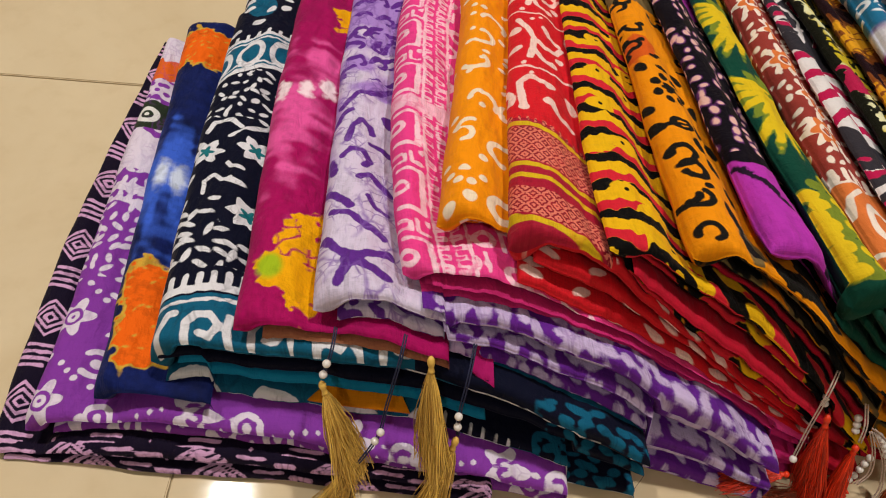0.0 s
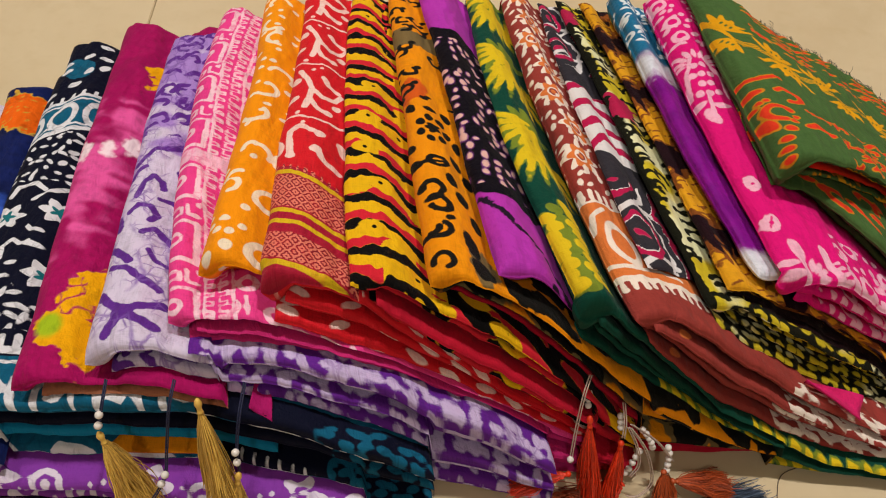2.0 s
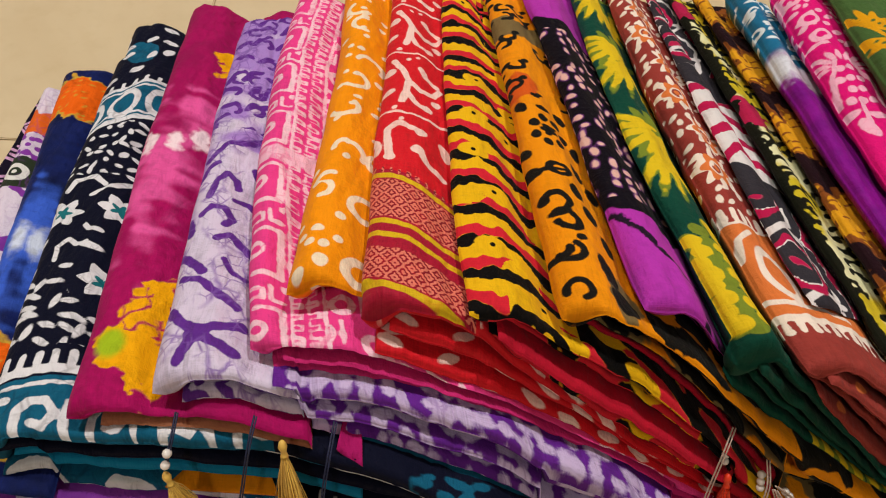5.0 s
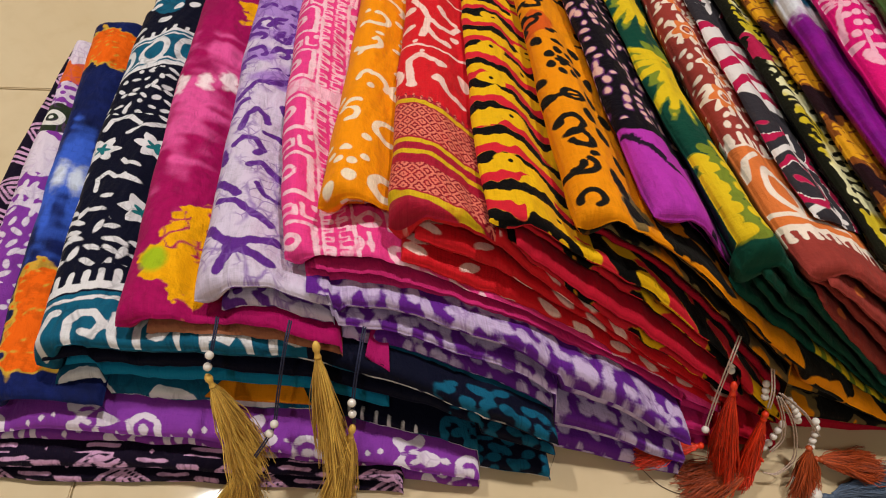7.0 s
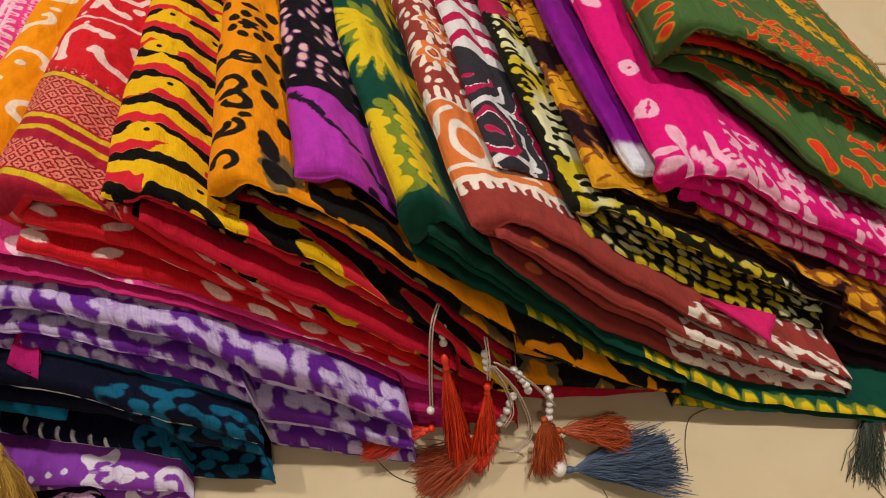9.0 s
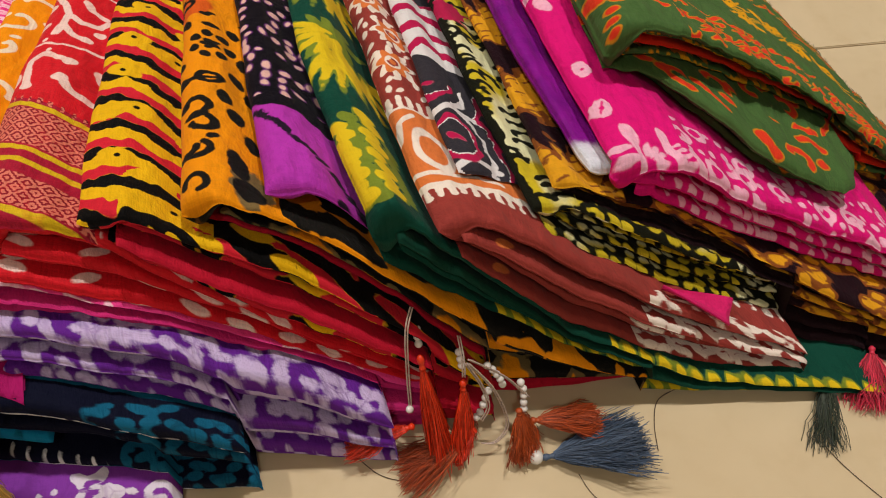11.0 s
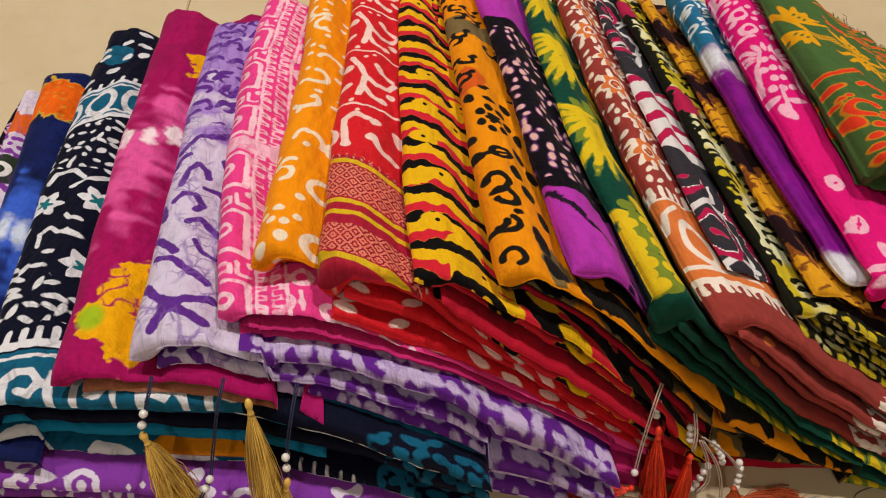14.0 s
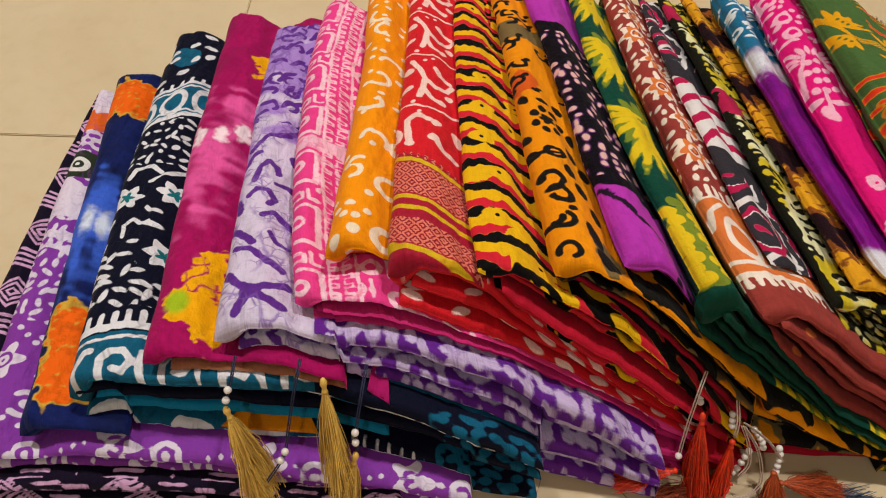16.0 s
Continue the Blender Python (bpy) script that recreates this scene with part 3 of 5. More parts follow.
@printed
def d_amber(u, w):
    d = any_of(arc(u, w, 10, 73, 6.5, 2.1, 70, 230), ell(u, w, 10, 64, 6.5, 3.2, 20), arc(u, w, 13, 58, 5.5, 2.0, 300, 230), disc(u, w, 4, 74, 3), arc(u, w, 2, 40, 7.5, 2.1, 250, 200), arc(u, w, 10, 37, 6.0, 2.1, 310, 220), ell(u, w, 17, 47, 3.2, 2.2, 30), arc(u, w, 9, 12, 5.5, 1.9, 60, 270), ell(u, w, 27, 30, 4, 11, 12), ell(u, w, 31, 12, 6, 9, 20))
    d = any_of(d, ell(u, w, 23, 85, 3.4, 6, 15), ell(u, w, 28, 70, 3.4, 7, 15), ell(u, w, 33, 52, 3, 7, 10), bar(u, w, 0, 98, 22, 101, 1.5), ell(u, w, 2, 98, 5, 4.4), np.abs(ell(u, w, 17, 101, 5.5, 4.6)) - 1.7, ell(u, w, 29, 108, 3, 6, 20), ell(u, w, 35, 92, 3, 7, 10))
    for k in range(7):
        a = k / 7 * 6.28
        d = any_of(d, ell(u, w, 17 + 9 * math.cos(a), 137 + 13 * math.sin(a), 3.0, 3.8, 0))
    d = any_of(d, fan(u, w, 17, 137, 0, 6, 5, 2.2, 40, 290), ell(u, w, 4, 160, 3, 5, 20), ell(u, w, 28, 158, 3, 6, 20), ell(u, w, 17, 160, 5, 2.4), ell(u, w, 32, 126, 2.5, 6, 10), ell(u, w, 2, 116, 2.5, 5, 20))
    more = scatter(u, w, (17, 20), 8, lambda x, y, r: any_of(arc(x, y, 0, 0, 4.6, 1.7, r.uniform(0, 360), 220), ell(x, y, 6, 5, 3.6, 2.0, 40)), 0.9)
    blob = scatter(u, w, (30, 22), 3, lambda x, y, r: ell(x, y, 0, 0, 15, 10, r.uniform(-30, 30)), 0.85) + 4 * rough(u, w, 4, 8)
    d = np.where(w > 170, more, np.where((w < -1) | (u > 42), blob, d))
    return {"a": d + 0.6 * rough(u, w, 7, 4), "b": np.where(w > 0, any_of(band(w, 246, 272) + 5 * rough(u, w, 2, 9), ell(u, w, 32, 14, 7, 15) + 3 * rough(u, w, 5, 6)), blob + 3), "c": ell(u, w, 7, 182, 10, 14) + 5 * rough(u, w, 5, 7)}


@printed
def d_purple(u, w):
    dots = scatter(u, w, (7.6, 9.5), 13, lambda x, y, r: ell(x, y, 0, 0, r.uniform(1.3, 2.6), r.uniform(1.8, 3.9), r.uniform(-25, 10)), 0.72)
    dots = np.where((w > 72) & (w < 252), dots, 9)
    end = any_of(w - 66 + 0.2 * u + 6 * rough(u, w, 4, 11), 268 - w - 0.3 * u + 6 * rough(u, w, 5, 9))
    end = np.maximum(end, u - 70)
    chain = bar(u, w, 2, 60, 44, 2, 1.6) + 2.4 * rough(u, w, 7, 3)
    return {"a": dots + 0.5 * rough(u, w, 3, 3), "b": end, "c": any_of(chain, np.maximum(w - 2, 34 - u) + 4 * rough(u, w, 8, 8)), "d": dots - 0.5}


@printed
def d_green(u, w):
    y, o = np.full_like(u, 9.0), np.full_like(u, 9.0)
    for i in range(8):
        f = i / 7
        y = any_of(y, ell(u, w, 3 + 3.0 * (i % 2) - 2 * f, 66 - 52 * f, 5.0, 4.6, 30), ell(u, w, 19 - 5 * f + 2.6 * (i % 2), 80 - 64 * f, 4.4, 5.4, 30))
        o = any_of(o, ell(u, w, 10 - 3 * f + 2 * (i % 2), 74 - 62 * f, 4.6, 5.6, 30), ell(u, w, 27 - 4 * f, 62 - 44 * f, 2.6, 4.6, 30))
    for k in range(3):
        c = 158 + 98 * k
        y = any_of(y, fan(u, w, 25, c + 4, 3, 33, 6, 3.0, 205, 105), fan(u, w, 22, c - 8, 4, 46, 6, 3.0, 268, 62), fan(u, w, 36, c - 4, 4, 34, 3, 2.6, 285, 40))
        o = any_of(o, fan(u, w, 24, c, 2, 34, 6, 4.4, 215, 130), fan(u, w, 22, c + 4, 2, 24, 5, 3.4, 95, 110), ell(u, w, 24, c - 2, 7, 10))
    clip = np.where(u > 46, 9.0, -9.0)
    dash = np.where((u > 120) & (np.abs(w) < 7), ell(u % 10.5, w, 5, 0.5, 3.0, 4.5, 25), 9)
    return {"a": any_of(np.maximum(y, clip) + 1.0 * rough(u, w, 3, 4.5), dash), "b": any_of(np.maximum(any_of(o, y - 0.8), clip) + 0.9 * rough(u, w, 6, 5), dash - 1.2)}


@printed
def d_rust(u, w):
    t = (u + 1) % 5.8
    drip = any_of(band(w, 27, 34), bar(t, w, 2.9, 30, 2.9, 21, 1.6)) + 1.0 * rough(u, w, 4, 4)
    drip2 = any_of(band(w, 92, 97), bar(t, w, 2.9, 97, 2.9, 106, 1.5)) + 0.8 * rough(u, w, 5, 4)
    orange = band(w, 32, 95) + 0.8 * rough(u, w, 6, 5)
    oval = any_of(np.abs(ell(u, w, 15, 60, 8, 17, 5)) - 1.6, np.abs(ell(u, w, 40, 62, 8, 16, 5)) - 1.5, path(u, w, ((0, 41), (14, 38), (30, 42), (44, 38)), 1.6), arc(u, w, 30, 60, 24, 1.4, 180, 90), path(u, w, ((0, 70), (3, 84), (12, 90)), 1.6))
    fl, he = np.full_like(u, 9.0), np.full_like(u, 9.0)
    for k in range(7):
        x, y = 13 + 7 * (k % 2), 142 + 37 * k
        a, d = np.arctan2((w - y) / 1.35, u - x), np.hypot(u - x, (w - y) / 1.35)
        fl = any_of(fl, np.maximum(d - 10.5 - 3.4 * np.cos(a * 8), 3.6 - d))
        he = any_of(he, np.maximum(d - 8.2 - 1.8 * np.cos(a * 6), 4.6 - d), d - 2.0)
    bits = np.where((w > 110) & (w < 420), scatter(u, w, (9, 10), 3, lambda x, y, q: ell(x, y, 0, 0, 3.2, 1.7, q.uniform(20, 110)), 0.9), 9)
    fern = np.full_like(u, 9.0)
    if u.max() > 120:
        fern = scatter(u, w, (7.4, 6.4), 9, lambda x, y, q: ell(x, y, 0, 0, 4.4, 1.9, q.uniform(-60, 30)), 0.92)
        fern = np.where((u > 112) & (u < 215) & (w < 9), fern, 9)
    return {"a": any_of(np.where(w > 0, drip, 9), drip2, fl, bits, fern) + 0.5 * rough(u, w, 9, 4), "b": any_of(orange, he), "c": oval}


@printed
def d_grey(u, w):
    wv = w + 0.55 * np.abs(u - 12) + 2.5 * rough(u, w, 3, 9)
    stripes = band((wv - 2) % 24, 0, 9.5)
    zone = band(w + 0.3 * u, 112, 200) + 1.2 * rough(u, w, 4, 8)
    x, y = u - 6 + 5 * rough(u, w, 8, 13), (w % 56) - 28 + 6 * rough(u, w, 15, 15)
    d = np.hypot(x, y * 0.55)
    swirl = any_of(band((d + 1) % 8.5, 0, 3.4), path(u, w % 48, ((0, 4), (10, 10), (24, 6)), 2.2))
    crim = any_of(d - 2.6, band((d - 8) % 17.0, 0, 3.4))
    out = (w < 82) | (w > 224)
    return {"a": any_of(zone, np.where(out, swirl, 9)), "b": any_of(np.maximum(stripes, zone), np.where(out, crim, 9))}


@printed
def d_olive(u, w):
    marks = scatter(u, w, (12, 10), 17, lambda x, y, r: any_of(arc(x, y, 0, -2, 6, 1.9, r.uniform(60, 120), 130), ell(x, y, 4, 4, 3, 1.5, 20)), 0.78)
    dark = any_of(marks, u - 3.5 + 3 * rough(u, w, 3, 7))
    front = scatter(u, w, (9.5, 7), 5, lambda x, y, r: ell(x, y, 0, 0, 3.8, 2.3, r.uniform(-30, 40)), 0.95)
    dark = np.where(w < 0, -front, np.where(u > 38, -front, dark))
    crim = any_of(ell(u, w, 9, 194, 11, 16), ell(u, w, 4, 330, 9, 14)) + 6 * rough(u, w, 5, 6)
    return {"a": dark + 0.8 * rough(u, w, 2, 4), "b": 16 * (lattice(u, w, 17, 9) - 0.45), "c": crim}


@printed
def d_brown(u, w):
    p, q = u, (w + 20) % 78
    g = any_of(fan(p, q, 16, 8, 6, 46, 9, 3.6, 95, 120), ell(p, q, 15, 34, 8, 15, 5)) + 2.6 * rough(u, w, 4, 5)
    vein = scatter(u, w, (9, 9), 9, lambda x, y, r: bar(x, y, -3, -1, 3, 1.5, 0.8), 0.7)
    rim = g - 2.2
    front = scatter(u, w, (15, 9), 2, lambda x, y, r: ell(x, y, 0, 0, 6.5, 3.0, r.uniform(-30, 30)), 0.75) + 1.5 * rough(u, w, 3, 4)
    g, rim = np.where((w < 0) | (u > 42), front, g), np.where((w < 0) | (u > 42), front - 1.6, rim)
    return {"a": np.maximum(g, -vein), "b": rim}


@printed
def d_dipdye(u, w):
    r = rough(u, w, 4, 6)
    white = any_of((w - 20) / 2, band(w, 200, 226) / 2) + 3.0 * r
    blue = (226 - w) / 2 + 2.5 * r
    mot = np.where(w > 240, scatter(u, w, (11, 13), 6, lambda x, y, q: any_of(ell(x, y, 0, 0, 4, 1.6, q.uniform(0, 180)), arc(x, y, 2, 2, 4, 1.2, q.uniform(0, 360), 160))), 9)
    tip = (w + 1) / 2 + 3 * r
    return {"a": white, "b": any_of(blue, tip), "c": mot}


@printed
def d_hotpink(u, w):
    d = any_of(ell(u, w, 9, 77, 5.6, 7.5), ell(u, w, 7, 43, 6.2, 7.0)) + 1.6 * rough(u, w, 3, 4)
    eye = any_of(disc(u, w, 9, 77, 1.3), disc(u, w, 7, 43, 1.4), bar(u, w, 5, 39, 9, 48, 0.6))
    leafs = any_of(ell(u, w, 14, 22, 4.2, 8.5, 10), ell(u, w, 5, 11, 8, 2.6, 8), ell(u, w, 8, 4, 8, 2.4, 5), bar(u, w, 14, 18, 15, 0, 1.6), fan(u, w, 16, 0, 5, 15, 4, 2.0, 40, 60))
    spike = any_of(path(u, w, ((32, 24), (33, 10), (38, -3)), 2.6), path(u, w, ((46, 10), (49, 2), (54, -6)), 2.6), *[bar(u, w, 33 + 2 * k, 12 - 4 * k, 39 + 2 * k, 14 - 4 * k, 1.2) for k in range(4)])
    tulip = any_of(ell(u, w, 7, 146, 4.2, 9, 15), ell(u, w, 2, 160, 6, 2.8, 30), ell(u, w, 17, 157, 7, 2.8, -25), bar(u, w, 9, 150, 12, 172, 1.5))
    head = any_of(*[ell(u, w, 13 + x, 172 + 11 * k, 3.0, 3.4) for k in range(4) for x in ((-3, 4) if k % 2 else (-7, 0, 7))])
    rim = any_of(fan(u, w, 14, 205, 9, 21, 9, 1.9, 90, 170), path(u, w, ((0, 170), (3, 196), (10, 214)), 1.4), path(u, w, ((26, 166), (27, 190), (20, 214)), 1.4))
    more = any_of(scatter(u, w, (8.4, 8.4), 16, lambda x, y, r: ell(x, y, 0, 0, r.uniform(1.8, 3.6), r.uniform(1.6, 2.8), r.uniform(0, 90)), 0.75), scatter(u, w, (26, 20), 4, lambda x, y, r: ring(x, y, 0, 0, 5.4, 1.8)))
    front = np.where((w < 0.5) & (u > 18), more, np.where((u > 42) & (w < 40), more, 9))
    top = np.where(w > 232, more, 9)
    return {"a": np.maximum(any_of(d, leafs, spike, tulip, head, rim, front, top), -eye) + 0.5 * rough(u, w, 8, 4)}


@printed
def d_forest(u, w):
    red = any_of(ell(u, w, 12, 31, 3.4, 3.0), ell(u, w, 7, 21, 3.2, 2.7), ell(u, w, 5, 12, 2.8, 2.4), ell(u, w, 4, 4, 2.4, 2.0), disc(u, w, 17, 40, 2.2), disc(u, w, 20, 46, 1.8), arc(u, w, 12, 50, 8, 1.9, 150, 250), arc(u, w, 24, 74, 8, 1.9, 20, 230), path(u, w, ((0, 88), (10, 91), (27, 103)), 1.6), ell(u, w, 3, 74, 6, 2.4, 25), disc(u, w, 4, 62, 1.7), disc(u, w, 8, 64, 1.7), disc(u, w, 1, 58, 1.7), path(u, w, ((24, 34), (32, 38), (40, 33)), 2.4), ell(u, w, 3, 38, 3, 6, 20), path(u, w, ((30, 56), (38, 60), (50, 58)), 1.2))
    bits = scatter(u, w, (12, 10), 19, lambda x, y, r: any_of(ell(x, y, 0, 0, 4.4, 2.0, r.uniform(0, 90)), arc(x, y, 4, 0, 4, 1.1, r.uniform(0, 360), 180)), 0.78)
    low = np.where((u > 46) & (w < 66 - 0.08 * (u - 46)), bits, 9)
    stem = ((0, 176), (14, 152), (32, 143), (62, 143), (90, 128), (125, 113), (162, 121), (240, 118))
    gold = np.full_like(u, 9.0)
    for shift in (-3.6, -1.2, 1.2, 3.6):
        gold = any_of(gold, path(u, w - shift, stem, 0.65))
    vein = np.full_like(u, 9.0)
    for x, y, deg, long in ((8, 164, 60, 24), (12, 150, 235, 20), (36, 143, 70, 27), (48, 142, 245, 30), (70, 140, 75, 32), (88, 128, 250, 24), (112, 118, 70, 34), (128, 114, 255, 24), (150, 118, 70, 28), (176, 121, 250, 24), (198, 120, 70, 26)):
        cx, cy = x + 0.4 * long * math.cos(radians(deg)), y + 0.4 * long * math.sin(radians(deg))
        gold = any_of(gold, fan(u, w, x, y, 3, long, 5, 2.3, deg, 75), ell(u, w, cx, cy, 0.42 * long, 0.26 * long, deg))
        vein = any_of(vein, *[ell(u, w, cx + 3.2 * i * math.sin(radians(deg)), cy - 3.2 * i * math.cos(radians(deg)), 2.6, 0.8, deg) for i in (-1, 0, 1)])
    top = np.where((w > 178) & (u > 30), scatter(u, w, (16, 9), 3, lambda x, y, r: ell(x, y, 0, 0, 6, 1.8, 20), 0.7), 9)
    red = any_of(red, low, top)
    return {"a": red, "b": red - 0.9, "c": np.maximum(gold, -vein)}


@printed
def d_forest_inner(u, w):
    g = scatter(u, w, (9, 14), 31, lambda x, y, r: any_of(ell(x, y, 0, 0, 2.4, 6.0, 25), ell(x, y, 3, 2, 1.4, 3)), 0.92)
    return {"a": np.full_like(u, 9.0), "b": np.full_like(u, 9.0), "c": g + 0.6 * rough(u, w, 3, 4)}


@printed
def d_flap(u, w):
    red = any_of(ell(u, w, 14, 26, 5, 3.4), ell(u, w, 27, 30, 5, 3.2, -20), ell(u, w, 26, 17, 5, 2.8, 10), ell(u, w, 34, 14, 4.2, 3.0, 60), arc(u, w, 43, 14, 7, 2.3, 200, 270), path(u, w, ((54, 24), (62, 20), (68, 14)), 2.2), any_of(ell(u, w, 88, 12, 5, 6), ell(u, w, 92, 5, 4.4, 4)), arc(u, w, 112, 12, 7, 2.2, 60, 210), ell(u, w, 74, 30, 4, 3), ell(u, w, 130, 14, 5, 3, 20), path(u, w, ((120, 30), (130, 32), (138, 27)), 2.0))
    rest = scatter(u + 6, w + 4, (31, 27), 8, lambda x, y, r: any_of(arc(x, y, 0, 0, 6.5, 1.9, r.uniform(0, 360), 230), ell(x, y, 10, 6, 3.6, 2.6)), 0.8)
    red = np.where(w > 38, rest, np.where(w < -1, 9.0, red))
    return {"a": red, "b": red - 0.9, "c": np.full_like(u, 9.0)}


def under(fn):
    """The print as it shows on the layers below the outer fold."""
    return lambda u, w: fn(u, -np.abs(w) - 0.0025)


@printed
def d_rust_front(u, w):
    fern = scatter(u, w, (7.6, 6.6), 9, lambda x, y, r: ell(x, y, 0, 0, 5.0, 2.2, r.uniform(-60, 30)), 0.95)
    return {"a": np.where((u > 100) & (u < 205), fern, 9.0), "b": ell(u, w, 22, 6, 6, 2.6, 30), "c": np.full_like(u, 9.0)}


@printed
def d_amber_front(u, w):
    blob = scatter(u, w, (34, 20), 3, lambda x, y, r: ell(x, y, 0, 0, 17, 11, r.uniform(-30, 30)), 0.9) + 4 * rough(u, w, 4, 8)
    return {"a": blob, "b": blob - 3.5, "c": np.full_like(u, 9.0)}


@printed
def d_green_front(u, w):
    dash = ell(u % 10.5, w, 5, 3.0, 3.2, 4.8, 25) + 1.2 * rough(u, w, 3, 5)
    dash = np.where(u > 55, dash, 9.0)
    return {"a": dash, "b": dash - 1.5}



A, B, G = (-0.053, 0.45), (-0.015, 0.27), (0.0, 0.13)
TABLE = [
    # name, left fold x at front and back, depth, front (y, slope), profile (x, z), drop, layers
    ("black", (-0.4048, -0.408, -0.008), 0.338, A, ((-0.392, 0.014), (-0.29, 0.026), (-0.18, 0.024), (-0.08, 0.016)), 0.5, 2),
    ("lilac", (-0.3771, -0.4013, -0.0001), 0.336, A, ((-0.365, 0.040), (-0.28, 0.052), (-0.19, 0.046), (-0.1, 0.034), (-0.035, 0.022)), 0.5, 2),
    ("blue", (-0.3305, -0.3793, 0.0003), 0.334, A, ((-0.322, 0.066), (-0.285, 0.073), (-0.25, 0.066)), 0.45, 2),
    ("navy", (-0.2916, -0.3365, -0.0048), 0.388, A, ((-0.282, 0.102), (-0.237, 0.109), (-0.141, 0.104), (-0.082, 0.090), (-0.03, 0.068), (0.002, 0.050)), 0.62, 4),
    ("magenta", (-0.2405, -0.2823, -0.0034), 0.394, A, ((-0.238, 0.124), (-0.19, 0.124), (-0.15, 0.118), (-0.122, 0.108)), 0.52, 2),
    ("lavender", (-0.1968, -0.2334, -0.0031), 0.376, A, ((-0.194, 0.140), (-0.155, 0.148), (-0.125, 0.134)), 0.58, 2),
    ("violet", (-0.139, -0.19), 0.30, (-0.04, 0.38), ((-0.139, 0.133), (-0.096, 0.129), (-0.034, 0.108), (0.03, 0.070), (0.068, 0.040)), 0.4, 3),
    ("pink", (-0.1514, -0.1826, -0.013), 0.374, B, ((-0.150, 0.153), (-0.102, 0.150), (-0.036, 0.118), (0.034, 0.074), (0.088, 0.036)), 0.38, 5),
    ("orange", (-0.1373, -0.1446, 0.0037), 0.372, (0.05, 0.0), ((-0.138, 0.170), (-0.11, 0.174), (-0.08, 0.156), (-0.05, 0.135)), 0.36, 2),
    ("red", (-0.1003, -0.1073, 0.0), 0.372, B, ((-0.098, 0.180), (-0.052, 0.178), (-0.023, 0.140), (0.034, 0.090), (0.086, 0.052), (0.1, 0.04)), 0.36, 3),
    ("tiger", (-0.0515, -0.0682, -0.006), 0.385, B, ((-0.050, 0.177), (-0.015, 0.170), (0.033, 0.133), (0.083, 0.088), (0.113, 0.05), (0.13, 0.03)), 0.38, 4),
    ("amber", (-0.0088, -0.0392, -0.0019), 0.385, B, ((-0.015, 0.178), (0.018, 0.177), (0.05, 0.145), (0.093, 0.102), (0.166, 0.046), (0.215, 0.022)), 0.38, 4),
    ("purple", (0.0275, -0.0142, 0.0003), 0.385, (0.037, 0.0), ((0.025, 0.178), (0.057, 0.172), (0.082, 0.13), (0.1, 0.11)), 0.36, 2),
    ("green", (0.0724, 0.0304, -0.0123), 0.396, (0.0, 0.13, -0.16, 0.07), ((0.066, 0.172), (0.09, 0.166), (0.114, 0.128), (0.163, 0.070), (0.247, 0.022), (0.36, 0.010)), 0.40, 4),
    ("rust", (0.1027, 0.0605, -0.0041), 0.40, (0.0, 0.13, -0.10, 0.08), ((0.097, 0.160), (0.122, 0.159), (0.164, 0.122), (0.225, 0.076), (0.282, 0.046), (0.312, 0.03)), 0.40, 4),
    ("grey", (0.1181, 0.0958, -0.0036), 0.40, (0.062, 0.0), ((0.118, 0.150), (0.14, 0.145), (0.165, 0.125)), 0.40, 2),
    ("olive", (0.1507, 0.1128, -0.0006), 0.40, (0.018, 0.13), ((0.137, 0.150), (0.155, 0.147), (0.196, 0.116), (0.274, 0.068), (0.30, 0.055)), 0.38, 4),
    ("brown", (0.1629, 0.1323, 0.0073), 0.39, (0.026, 0.13, -0.28, 0.11), ((0.160, 0.152), (0.175, 0.149), (0.2, 0.132), (0.277, 0.084), (0.38, 0.036), (0.45, 0.016)), 0.36, 5),
    ("dipdye", (0.1855, 0.1554, -0.0057), 0.38, (0.055, 0.0), ((0.178, 0.158), (0.195, 0.155), (0.212, 0.142)), 0.26, 2),
    ("hotpink", (0.1932, 0.1795, -0.0018), 0.36, (0.032, 0.1, -0.10, 0.10), ((0.190, 0.158), (0.227, 0.152), (0.285, 0.112), (0.38, 0.066), (0.42, 0.03)), 0.20, 3),
    ("flap", (0.206, 0.21), 0.24, (0.05, 0.15), ((0.206, 0.158), (0.25, 0.150), (0.30, 0.124), (0.35, 0.098), (0.375, 0.084)), 0.10, 2),
    ("forest", (0.204, 0.206), 0.36, (0.115, 0.0), ((0.204, 0.184), (0.236, 0.182), (0.30, 0.148), (0.36, 0.108), (0.43, 0.056), (0.478, 0.014)), 0.25, 4),
]
BUNDLES = {}
last = None
for key, left, depth, front, profile, drop, layers in TABLE:
    last = BUNDLES[key] = Bundle(key, last, left, depth, front, profile, drop, layers)


BUNDLES["flap"].near = ((0.0, 0.03, 0.06, 0.085, 0.11, 0.14, 0.155, 0.169), (0.122, 0.112, 0.088, 0.068, 0.058, 0.056, 0.066, 0.092))
BUNDLES["forest"].far = ((0.0, 0.06, 0.127, 0.19, 0.21, 0.235, 0.28), (0.36, 0.29, 0.285, 0.278, 0.235, 0.195, 0.172))
for one, two in zip(TABLE, TABLE[1:]):
    if two[0] not in ("violet", "flap", "forest"):
        BUNDLES[one[0]].over = BUNDLES[two[0]]
BUNDLES["lavender"].over = BUNDLES["pink"]


def no_print(u, w):
    return {k: np.full(len(u), 8.0) for k in "abcd"}


ENDS = {("navy", 1): 0.19}
HOLLOW = ("blue", "orange", "amber", "purple", "dipdye", "grey", "flap", "forest")


